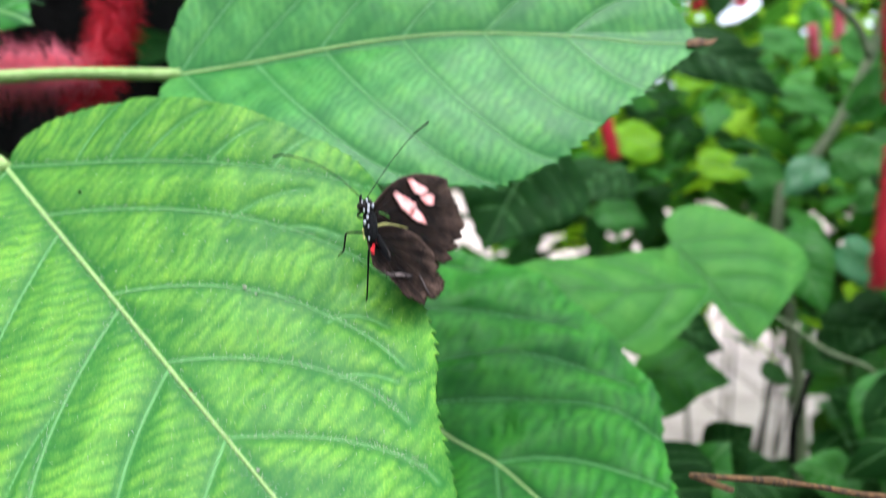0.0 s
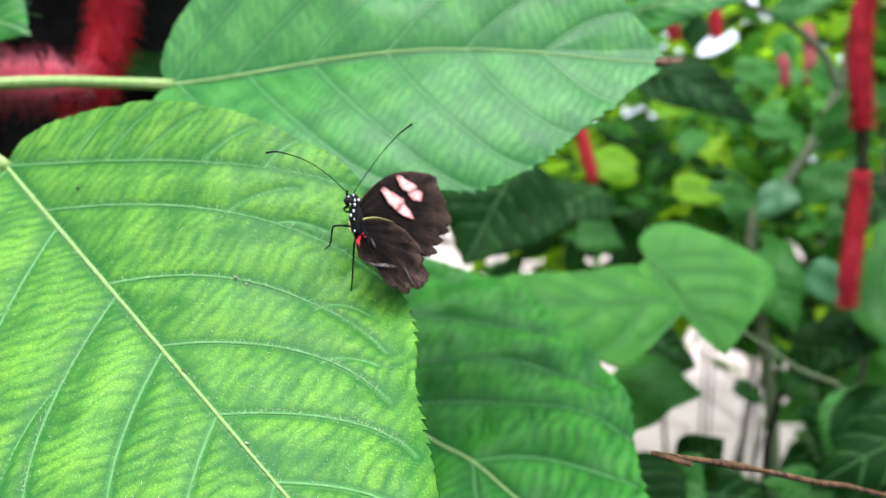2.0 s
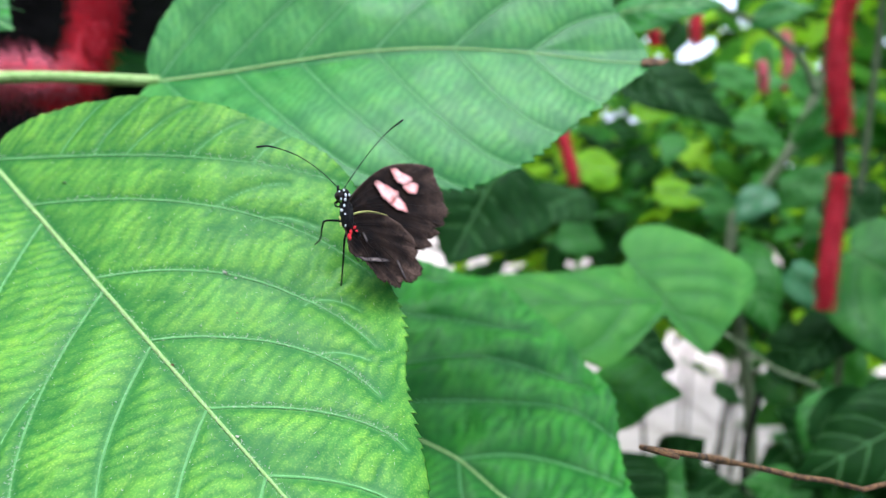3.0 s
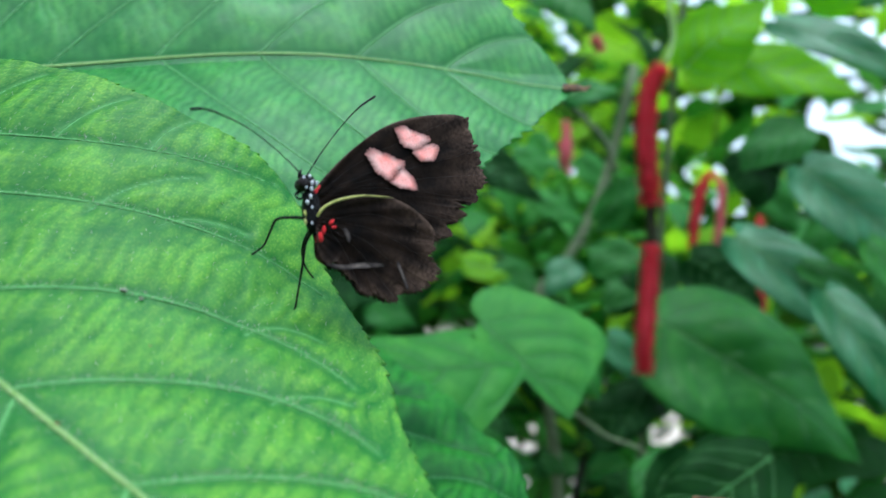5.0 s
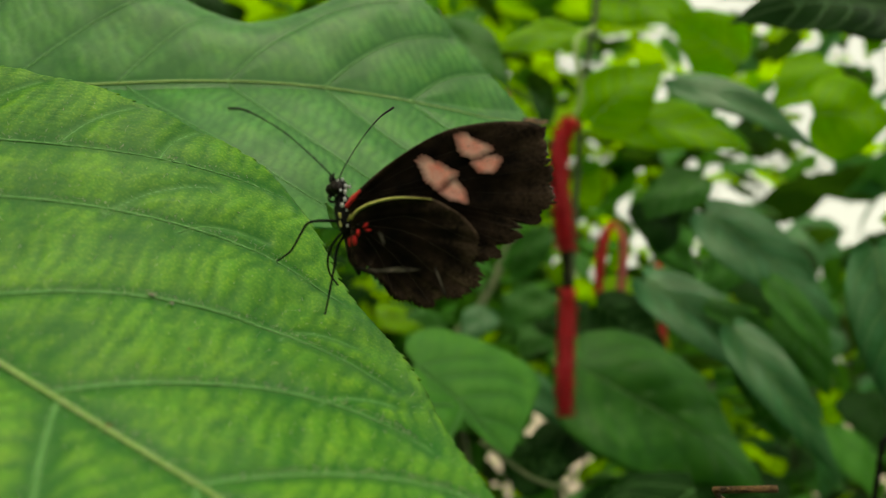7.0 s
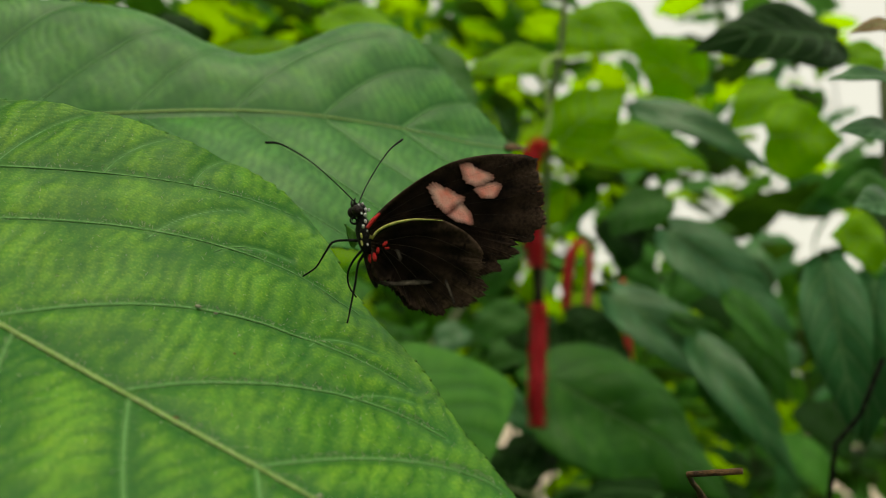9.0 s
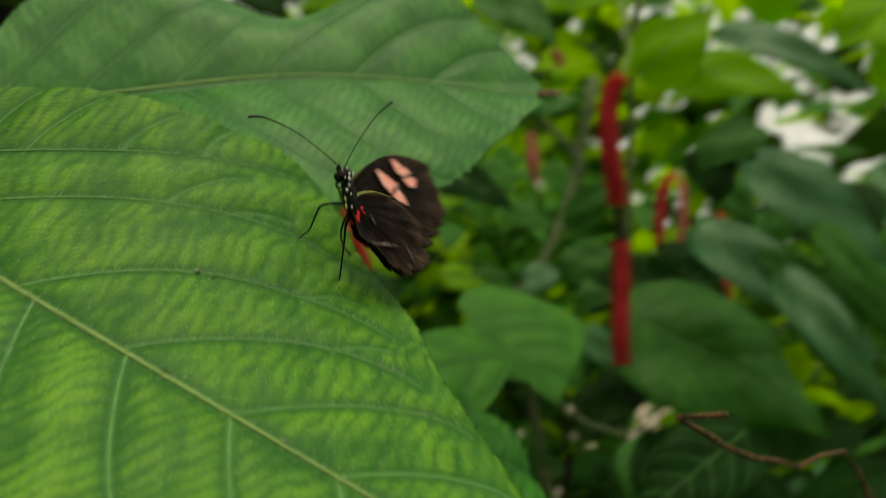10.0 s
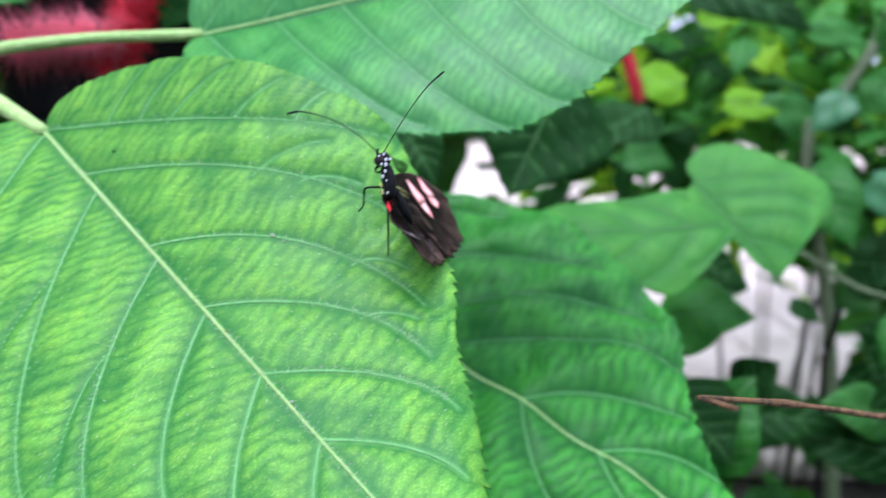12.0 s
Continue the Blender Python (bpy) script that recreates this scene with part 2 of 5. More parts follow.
def tube_data(points, radii, sides=8, flat=1.0):
    """Rings along a line, closed at both ends."""
    p = np.array(points, float)
    r = np.interp(np.linspace(0, 1, len(p)), np.linspace(0, 1, len(radii)), radii)
    way = np.gradient(p, axis=0)
    way /= np.linalg.norm(way, axis=1)[:, None] + 1e-12
    up = np.array([0.0, 0.0, 1.0]) if abs(way[0][2]) < 0.9 else np.array([1.0, 0.0, 0.0])
    verts, faces = [], []
    for i in range(len(p)):
        up = up - up @ way[i] * way[i]
        up /= np.linalg.norm(up)
        side = np.cross(way[i], up)
        for k in range(sides):
            a = 2 * math.pi * k / sides
            verts.append(p[i] + r[i] * (math.cos(a) * side + flat * math.sin(a) * up))
    for i in range(len(p) - 1):
        for k in range(sides):
            j = (k + 1) % sides
            faces.append((i * sides + k, (i + 1) * sides + k, (i + 1) * sides + j, i * sides + j))
    faces.append(tuple(range(sides)))
    faces.append(tuple(range(len(p) * sides - 1, (len(p) - 1) * sides - 1, -1)))
    return verts, faces


def tube(name, points, radii, material, parent=None, label="", sides=8, flat=1.0):
    return mesh_object(name, *tube_data(points, radii, sides, flat), material, parent, label)


def ellipsoid(name, centre, way, long, wide, material, parent=None, label="", bump=0.0, rings=14, sides=16):
    way = np.array(way, float) / np.linalg.norm(way)
    side = np.cross(way, (0, 0, 1) if abs(way[2]) < 0.9 else (1, 0, 0))
    side /= np.linalg.norm(side)
    up = np.cross(side, way)
    verts, faces = [], []
    for i in range(rings + 1):
        a = math.pi * i / rings
        for k in range(sides):
            b = 2 * math.pi * k / sides
            q = 1 + bump * noise.noise(Vector((3 * math.cos(b), 3 * math.sin(b), 5 * math.cos(a))))
            verts.append(np.array(centre) + q * (way * long * math.cos(a) + wide * math.sin(a) * (math.cos(b) * side + math.sin(b) * up)))
    for i in range(rings):
        for k in range(sides):
            j = (k + 1) % sides
            faces.append((i * sides + k, (i + 1) * sides + k, (i + 1) * sides + j, i * sides + j))
    return mesh_object(name, verts, faces, material, parent, label)


def frame_of(base, along, normal):
    """A pose with x along the midrib and z out of the leaf's face."""
    x = Vector(along).normalized()
    z = Vector(normal)
    z = (z - z.dot(x) * x).normalized()
    y = z.cross(x)
    return Matrix(((x[0], y[0], z[0], base[0]), (x[1], y[1], z[1], base[1]), (x[2], y[2], z[2], base[2]), (0, 0, 0, 1)))


def ripple(x, y, seed, scale):
    """Smooth cheap noise on arrays, about -1 to 1."""
    x, y = x * scale + seed * 3.1, y * scale - seed * 1.7
    return (np.sin(1.3 * x + 1.7 * np.sin(0.9 * y + seed)) + np.sin(1.1 * y + 1.9 * np.sin(0.8 * x - seed)) + np.sin(2.3 * (x + y) + seed) * 0.5) / 2.5


def vein_line(x0, reach, height, power, count=40):
    s = np.linspace(0, 1, count)
    return np.column_stack([x0 + reach * s, height * (1 - (1 - s) ** power)])


def leaf(parent, matrix, length, margin_right, margin_left, veins_right, veins_left, material, bend, fan=0.5, grid=(150, 46), teeth=0.0013, tooth_count=64,
         cushion=0.0011, cross=0.0042, cross_height=0.00028, midrib_bow=0.0, rib=0.0011, seed=1.0, label="", branches=(), ribs=None, side_veins=None):
    """One leaf: a curved blade with cushions between its veins and a toothed margin, a midrib and side veins.
    bend(x, y): height of the blade's face over its plane. Margins run from base to tip, y positive on the right... all in metres."""
    nu, nv = grid

    def bow(x):
        return midrib_bow * np.sin(np.pi * np.clip(x / length, 0, 1))

    lines = [np.column_stack([np.linspace(0, length, 80), bow(np.linspace(0, length, 80))])]
    weights = [1.4]
    for x0, reach, height, power in veins_right + veins_left:
        line = vein_line(x0, reach, height, power)
        line[:, 1] += bow(x0)
        lines.append(line)
        weights.append(1.0)
    for (x0, y0), (x1, y1), (x2, y2) in branches:
        q = np.linspace(0, 1, 24)[:, None]
        lines.append(((1 - q) ** 2 * np.array((x0, y0)) + 2 * q * (1 - q) * np.array((x1, y1)) + q * q * np.array((x2, y2))) * 0.001)
        weights.append(0.7)
    sides_xy = []
    for margin in (margin_right, margin_left):
        m = smooth_line(margin, nu)
        run = np.linspace(0, 1, nu)
        cx = length * np.clip((run - fan) / (1 - fan), 0, 1) ** 1.1 + 0.0002 * run
        c = np.column_stack([cx, bow(cx)])
        out_way = m - c
        out_way /= np.linalg.norm(out_way, axis=1)[:, None] + 1e-12
        saw = ((run * tooth_count + 0.3 * np.sin(run * 40)) % 1.0) ** 1.5
        m = m + out_way * (saw * teeth * np.minimum(1, 12 * run) * np.minimum(1, 12 * (1 - run)) * (0.7 + 0.5 * np.sin(run * 57 + seed)))[:, None]
        v = np.linspace(0, 1, nv)
        sides_xy.append(c[:, None, :] * (1 - v)[None, :, None] + m[:, None, :] * v[None, :, None])
    xy = np.vstack([s.reshape(-1, 2) for s in sides_xy])
    near = np.full(len(xy), 1.0)
    for line, weight in zip(lines, weights):
        d = np.sqrt(((xy[:, None, :] - line[None, :, :]) ** 2).sum(2)).min(1)
        near = np.minimum(near, d / weight)
    x, y = xy[:, 0], xy[:, 1]
    scale = 0.0042 / cross
    ladder = x + 0.3 * np.abs(y)
    phase = 2 * np.pi * ladder / cross + 2.2 * ripple(x, y, seed, 110 * scale) + 2.3 * ripple(x, y, seed + 5, 290 * scale)
    wave = 1 - 2 * np.abs(np.sin(phase / 2)) ** 0.6 * (0.65 + 0.35 * ripple(x, y, seed + 7, 210 * scale))
    net = np.sin(2 * np.pi * y / (0.5 * cross) + 2.5 * ripple(x, y, seed + 3, 260 * scale)) * np.sin(2 * np.pi * x / (0.6 * cross) + 2.5 * ripple(x, y, seed + 4, 240 * scale))
    wave = -wave
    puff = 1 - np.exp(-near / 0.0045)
    # crease shade beside the veins: darkens the cushion colour, not the height
    crease_shade = 1 - 0.45 * np.exp(-((near - 0.0011) / 0.0006) ** 2)
    z = bend(x, y) + cushion * (puff - 1) + cross_height * (wave + 0.2 * net) * puff + 0.3 * cushion * puff * ripple(x, y, seed + 2, 160)
    verts = np.column_stack([x, y, z])
    faces = []
    for k in range(2):
        o = k * nu * nv
        for i in range(nu - 1):
            for j in range(nv - 1):
                q = (o + i * nv + j, o + (i + 1) * nv + j, o + (i + 1) * nv + j + 1, o + i * nv + j + 1)
                faces.append(q if k == 0 else q[::-1])
    blade = mesh_object("leaf", verts, faces, material, parent, label)
    me = blade.data
    for name, values in (("vein", np.exp(-(near / 0.0006) ** 2)), ("cushion", np.clip(crease_shade * (0.55 + 0.45 * puff) * (0.57 + 0.38 * wave * (0.85 + 0.2 * ripple(x, y, seed + 9, 75 * scale)) + 0.05 * net + 0.10 * ripple(x, y, seed + 11, 700 * scale) + 0.16 * ripple(x, y, seed + 6, 140 * scale)), 0, 1))):
        at = me.attributes.new(name, "FLOAT", "POINT")
        at.data.foreach_set("value", values.astype(np.float32))
    solid = blade.modifiers.new("thickness", "SOLIDIFY")
    solid.thickness, solid.offset = 0.0003, -1
    blade.matrix_basis = matrix
    for i, line in enumerate(lines):
        zz = bend(line[:, 0], line[:, 1]) - cushion * 0.95
        thick = (rib * 0.85, rib * 0.62, rib * 0.2) if i == 0 else (rib * 0.52, rib * 0.40, rib * 0.14) if i <= len(veins_right + veins_left) else (rib * 0.26, rib * 0.2, rib * 0.06)
        tube("midrib" if i == 0 else "side_vein", np.column_stack([line, zz + thick[0] * (0.45 if i == 0 else 0.32 if i <= len(veins_right + veins_left) else 0.1)]), thick, ribs or (RIB if i == 0 else side_veins or VEIN), blade, "", 8, 0.6)
    return blade


# ---- ground and distance ----
def ground_sheet():
    n = 60
    xs = np.concatenate([-np.geomspace(400, 6, 12), np.linspace(-5, 7, n), np.geomspace(8, 400, 12)])
    ys = np.concatenate([-np.geomspace(400, 4, 12), np.linspace(-3, 9, n), np.geomspace(10, 400, 12)])
    verts = [(x, y, 0.03 * noise.noise(Vector((x * 0.9, y * 0.9, 0))) - 0.02 if abs(x) < 50 and abs(y) < 50 else -0.02) for y in ys for x in xs]
    w = len(xs)
    faces = [(j * w + i, j * w + i + 1, (j + 1) * w + i + 1, (j + 1) * w + i) for j in range(len(ys) - 1) for i in range(w - 1)]
    tagged(mesh_object("ground", verts, faces, SOIL), "dark damp planting soil under the shrubs", "ground", kind="structure")


def paving():
    """A pale path of large slabs that runs behind the planting."""
    path = new("pavement")
    tagged(path, "pale pinkish stone paving slabs of a garden path", "path", kind="structure")
    rng = random.Random(4)
    slab = None
    for i in range(-4, 14):
        for j in range(9):
            x, y = i * 0.62 + 0.31 * (j % 2), 2.6 + j * 0.62
            h = 0.05
            if slab is None:
                a, c = 0.304, 0.292
                v = [(-a, -a, 0), (a, -a, 0), (a, a, 0), (-a, a, 0), (-a, -a, h - 0.008), (a, -a, h - 0.008), (a, a, h - 0.008), (-a, a, h - 0.008), (-c, -c, h), (c, -c, h), (c, c, h), (-c, c, h)]
                f = [(0, 1, 5, 4), (1, 2, 6, 5), (2, 3, 7, 6), (3, 0, 4, 7), (4, 5, 9, 8), (5, 6, 10, 9), (6, 7, 11, 10), (7, 4, 8, 11), (8, 9, 10, 11)]
                ob = slab = mesh_object("slab", v, f, PATH_M, path, "", False)
            else:
                ob = new("slab", slab.data)
                ob.parent = path
            ob.matrix_basis = pose(x, y, rng.uniform(-0.004, 0.004), 0, 0, rng.choice((0, 90, 180, 270)))


def far_path():
    """The pale path further off, one sheet with a gently uneven face."""
    xs, ys = np.linspace(-5, 16, 40), np.linspace(8.1, 32, 40)
    verts = [(x, y, 0.03 + 0.01 * noise.noise(Vector((x, y, 3)))) for y in ys for x in xs]
    faces = [(j * 40 + i, j * 40 + i + 1, (j + 1) * 40 + i + 1, (j + 1) * 40 + i) for j in range(39) for i in range(39)]
    tagged(mesh_object("path", verts, faces, PATH_M), "pale gravel path in the distance", "path", kind="structure")


ground_sheet()
paving()
far_path()


# ---- leaves and plants ----
def plant(label, category="plant", at=(0, 0, 0)):
    ob = new("plant")
    ob.empty_display_size = 0.05
    ob.location = at
    return tagged(ob, label, category)


def sprig_leaf(parent, base, tip, normal, width, tone, seed=None, ruffle=0.05):
    """A single ovate pointed leaf of a plant, with a sagging tip, from its base to its tip."""
    base, tip = Vector(base), Vector(tip)
    length, h = (tip - base).length, width / 2
    seed = seed or (base.x * 37 + base.z * 91) % 7 + 0.5
    w = lambda k: [(0, 0), (-0.05 * length, 0.30 * h * k), (0.0 * length, 0.62 * h * k), (0.16 * length, 0.95 * h * k), (0.36 * length, h * k), (0.6 * length, 0.74 * h * k), (0.82 * length, 0.33 * h * k), (length, 0)]
    veins = lambda k: [(x * length, (0.30 - 0.1 * x) * length, k * h * (0.86 - 0.75 * x ** 1.6), 1.9) for x in (0.02, 0.16, 0.32, 0.48, 0.64)]
    a, b = 0.35 + 0.3 * math.sin(seed * 9), seed

    def bend(x, y):
        s = x / length
        return length * (0.10 * np.sin(np.pi * np.clip(s, 0, 1)) - 0.25 * (1 + a) * (y / length) ** 2) + ruffle * width * np.sin(7 * s + b) * np.sin(9 * y / width + b)

    return leaf(parent, frame_of(base - Vector(parent.location), tip - base, normal), length, w(1), w(-1), veins(1), veins(-1), GREEN[tone], bend, 0.42, (56, 16), width * 0.014, 30,
                width * 0.016, length / 26, width * 0.004, 0.0, length * 0.0065, seed, ribs=DIM_RIB if tone in ("dark", "blue", "fresh", "mid") else None)


main_plant = plant("large heart-shaped green leaves of a red chenille plant", "chenille plant")


def main_leaf_bend(x, y):
    """The lobe by the stalk rises, the tip side falls, and the margin rolls down."""
    rise = np.where(x < 0.112, 0.40 * (1 - (np.clip(x, 0, 0.112) / 0.112) ** 2.2), -3.0 * (x - 0.112))
    edge = np.interp(x, (0, 0.02, 0.04, 0.06, 0.085, 0.10, 0.12, 0.14, 0.16, 0.18, 0.20), (0.035, 0.052, 0.060, 0.066, 0.069, 0.067, 0.058, 0.049, 0.034, 0.019, 0.004))
    droop = 0.0030 * np.clip((y / edge - 0.70) / 0.30, 0, 1.2) ** 2
    return 0.001 + rise * np.maximum(y, 0) - droop - 0.8 * np.minimum(y, 0) ** 2


MM = lambda pts: [(0.001 * x, 0.001 * y) for x, y in pts]
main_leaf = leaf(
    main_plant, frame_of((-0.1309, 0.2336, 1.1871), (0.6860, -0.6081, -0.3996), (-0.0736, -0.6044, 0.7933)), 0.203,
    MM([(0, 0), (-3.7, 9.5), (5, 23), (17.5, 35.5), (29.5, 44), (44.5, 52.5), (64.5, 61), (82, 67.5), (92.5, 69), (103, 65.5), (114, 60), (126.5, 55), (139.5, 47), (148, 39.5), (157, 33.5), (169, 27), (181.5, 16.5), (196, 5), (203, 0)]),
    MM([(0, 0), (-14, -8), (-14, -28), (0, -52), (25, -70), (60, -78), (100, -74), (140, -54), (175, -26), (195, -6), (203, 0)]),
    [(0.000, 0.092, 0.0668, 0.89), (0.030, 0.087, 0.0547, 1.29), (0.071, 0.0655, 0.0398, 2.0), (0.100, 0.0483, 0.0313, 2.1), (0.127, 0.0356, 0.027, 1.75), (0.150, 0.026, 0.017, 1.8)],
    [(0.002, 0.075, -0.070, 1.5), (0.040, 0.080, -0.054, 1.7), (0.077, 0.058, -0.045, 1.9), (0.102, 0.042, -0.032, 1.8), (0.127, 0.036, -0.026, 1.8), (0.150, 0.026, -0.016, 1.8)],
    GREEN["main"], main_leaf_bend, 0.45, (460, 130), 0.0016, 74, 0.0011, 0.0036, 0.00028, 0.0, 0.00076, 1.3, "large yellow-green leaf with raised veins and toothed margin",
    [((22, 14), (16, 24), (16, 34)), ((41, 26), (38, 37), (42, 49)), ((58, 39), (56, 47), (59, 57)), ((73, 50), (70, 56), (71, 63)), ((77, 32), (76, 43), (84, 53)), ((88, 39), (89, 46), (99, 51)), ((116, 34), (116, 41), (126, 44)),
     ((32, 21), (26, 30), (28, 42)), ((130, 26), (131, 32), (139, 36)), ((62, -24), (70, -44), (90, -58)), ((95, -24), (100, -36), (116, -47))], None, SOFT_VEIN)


def upper_leaf_bend(x, y):
    """An arched midrib, a lower half that lies flatter, an upper half that stands and rolls back at its margin."""
    y = y - 0.0363 * x
    low, up = np.maximum(-y, 0), np.maximum(y, 0)
    arch = 0.0095 * np.sin(0.5 * np.pi * np.clip(x / 0.125, 0, 1.4)) ** 2
    roll = 0.042 - 0.030 * np.exp(-((x - 0.100) / 0.036) ** 2)
    return arch + 0.30 * low * np.clip(1 - x / 0.14, 0, 1) - 4.4 * np.maximum(low - 0.028, 0) ** 2 + 0.30 * up - 14 * np.maximum(up - roll, 0) ** 2


def turned(pts):
    """Points of the upper leaf, turned so that its midrib runs along x."""
    c, d = math.cos(0.0363), math.sin(0.0363)
    return [(0.001 * (c * x - d * y), 0.001 * (d * x + c * y)) for x, y in pts]


UPPER_X, UPPER_N = Vector((0.1898, -0.0370, 0.0138)).normalized(), Vector((-0.1909, -0.7375, 0.6478))
UPPER_N = (UPPER_N - UPPER_N.dot(UPPER_X) * UPPER_X).normalized()
upper_leaf = leaf(
    main_plant, frame_of((-0.1063, 0.3087, 1.2215), UPPER_X * math.cos(0.0363) - UPPER_N.cross(UPPER_X) * math.sin(0.0363), UPPER_N), 0.193,
    turned([(0, 0), (-4.5, 8), (-2.6, 22), (6.5, 42), (25, 54), (60, 56), (90, 52), (120, 53), (146, 53), (158, 48), (168, 37), (180, 18), (190, 2), (193, -7)]),
    turned([(0, 0), (0.5, -14), (14, -32.8), (39, -44), (70, -59.5), (99, -63.7), (126, -62.7), (141, -58), (155.5, -47), (166, -36), (179.5, -21.7), (189, -12.3), (193, -7)]),
    [(0.002, 0.05, 0.060, 1.7), (0.028, 0.07, 0.052, 1.8), (0.060, 0.065, 0.050, 1.9), (0.092, 0.058, 0.042, 1.9), (0.122, 0.045, 0.030, 1.9), (0.15, 0.03, 0.018, 1.9)],
    [(0.004, 0.07, -0.056, 1.3), (0.034, 0.07, -0.060, 1.4), (0.062, 0.070, -0.062, 1.5), (0.092, 0.058, -0.054, 1.6), (0.122, 0.042, -0.040, 1.7), (0.15, 0.03, -0.024, 1.8)],
    GREEN["pale"], upper_leaf_bend, 0.42, (360, 100), 0.0020, 52, 0.0010, 0.0034, 0.00014, 0.006, 0.00068, 2.1, "smooth cool-green leaf with a dry brown tip", (), None, UPPER_VEIN)


def lower_leaf_bend(x, y):
    return -0.05 * (np.abs(y) / 0.1) ** 2 * 0.2 + 0.006 * np.sin(np.pi * x / 0.245) + 0.002 * np.sin(2 * np.pi * (x - np.abs(y) * 0.4) / 0.045)


lower_leaf = leaf(
    main_plant, frame_of((-0.0909, 0.3538, 1.1246), (0.77494, -0.55499, -0.30241), (-0.0701, -0.5510, 0.8315)), 0.245,
    MM([(0, 0), (-14, 14), (-10, 45), (12, 70), (39, 80), (56, 89), (77, 96), (109, 96), (140, 85), (170, 70), (187, 50), (202, 29), (217, 19), (236, 7), (245, 0)]),
    MM([(0, 0), (-14, -14), (-10, -45), (20, -78), (70, -92), (110, -88), (145, -72), (180, -46), (210, -22), (236, -7), (245, 0)]),
    [(0.002, 0.07, 0.085, 1.7), (0.040, 0.09, 0.078, 1.8), (0.075, 0.09, 0.066, 1.9), (0.105, 0.08, 0.051, 2.1), (0.146, 0.052, 0.031, 2.2), (0.180, 0.04, 0.018, 2.0)],
    [(0.002, 0.07, -0.080, 1.7), (0.040, 0.09, -0.074, 1.8), (0.075, 0.09, -0.062, 1.9), (0.105, 0.08, -0.048, 2.1), (0.146, 0.052, -0.029, 2.2), (0.180, 0.04, -0.016, 2.0)],
    GREEN["cool"], lower_leaf_bend, 0.42, (300, 84), 0.0018, 60, 0.0034, 0.0046, 0.00085, 0.0, 0.0010, 3.3, "deep green quilted leaf under the others", (), None, FAINT_VEIN)

# withered brown tip of the upper leaf
tip_z = float(upper_leaf_bend(np.array([0.192]), np.array([0.0]))[0])
tip = smooth_line([(0.1895, 0.0, tip_z), (0.1945, -0.0006, tip_z + 0.0006), (0.1970, 0.0004, tip_z - 0.0004), (0.1990, 0.0014, tip_z + 0.0002)], 14)
tube("withered_tip", tip, (0.0017, 0.0021, 0.0015, 0.0003), TWIG, upper_leaf, "dry brown leaf tip", 9, 0.4)


def leaf_hairs(blade, bend, count, reach, seed, along):
    """Short pale hairs and flecks on a leaf's face, thickest along its midrib."""
    rng = np.random.default_rng(seed)
    verts, faces = [], []
    while len(faces) < count * 3:
        kind = rng.random()
        x = rng.uniform(0.02, reach[0])
        y = rng.normal(0, 0.0009) if kind < 0.2 else rng.uniform(-reach[1], reach[1])
        if kind > 0.62:
            x0, run, height, power = along[rng.integers(len(along))]
            q = rng.uniform(0, 0.95)
            x, y = x0 + run * q + rng.normal(0, 0.0005), height * (1 - (1 - q) ** power) + rng.normal(0, 0.0005)
        if y > np.interp(x, (0, 0.02, 0.06, 0.085, 0.10, 0.12, 0.14, 0.16, 0.18), (0.016, 0.034, 0.056, 0.065, 0.063, 0.055, 0.044, 0.029, 0.015)):
            continue
        z = float(bend(np.array([x]), np.array([y]))[0]) - 0.0002
        d = np.array([rng.normal(0, 0.8), rng.normal(0, 0.8), 0.7])
        d *= rng.uniform(0.0003, 0.0009) / np.linalg.norm(d)
        side = np.cross(d, (0, 0, 1))
        side *= 0.00005 / (np.linalg.norm(side) + 1e-9)
        root, o = np.array([x, y, z]), len(verts)
        verts += [root - side, root + side, root + (0, 0, 0.00006), root + d]
        faces += [(o, o + 1, o + 3), (o + 1, o + 2, o + 3), (o + 2, o, o + 3)]
    tagged(mesh_object("hairs", verts, faces, GRIT, blade), "tiny pale hairs", kind="stuff")


leaf_hairs(main_leaf, main_leaf_bend, 3600, (0.165, 0.052), 3, [(0.000, 0.092, 0.0668, 0.89), (0.030, 0.087, 0.0547, 1.29), (0.071, 0.0655, 0.0398, 2.0), (0.100, 0.0483, 0.0313, 2.1), (0.127, 0.0356, 0.027, 1.75), (0.077, 0.058, -0.045, 1.9)])

# stalks of the three large leaves, from the main stem
tube("petiole", smooth_line([(-0.215, 0.290, 1.205), (-0.190, 0.293, 1.2135), (-0.150, 0.300, 1.219), (-0.122, 0.306, 1.2205), (-0.104, 0.309, 1.221)], 24), (0.0030, 0.0026, 0.0022, 0.0024), STALK, main_plant, "thin pale green leaf stalk", 10)
tube("petiole", smooth_line([(-0.215, 0.290, 1.205), (-0.185, 0.270, 1.204), (-0.155, 0.249, 1.196), (-0.130, 0.233, 1.1865)], 20), (0.0036, 0.0032, 0.0034, 0.0022), STALK, main_plant, "thick pale green leaf stalk", 10)
tube("petiole", smooth_line([(-0.225, 0.300, 1.13), (-0.17, 0.34, 1.15), (-0.12, 0.357, 1.14), (-0.088, 0.352, 1.1240)], 20), (0.0034, 0.003, 0.0024), STALK, main_plant, "", 10)
tube("stem", smooth_line([(-0.20, 0.36, -0.02), (-0.23, 0.33, 0.5), (-0.225, 0.300, 1.0), (-0.215, 0.290, 1.205), (-0.20, 0.30, 1.32)], 30), (0.011, 0.009, 0.006, 0.004), STEM, main_plant, "woody green main stem", 10)


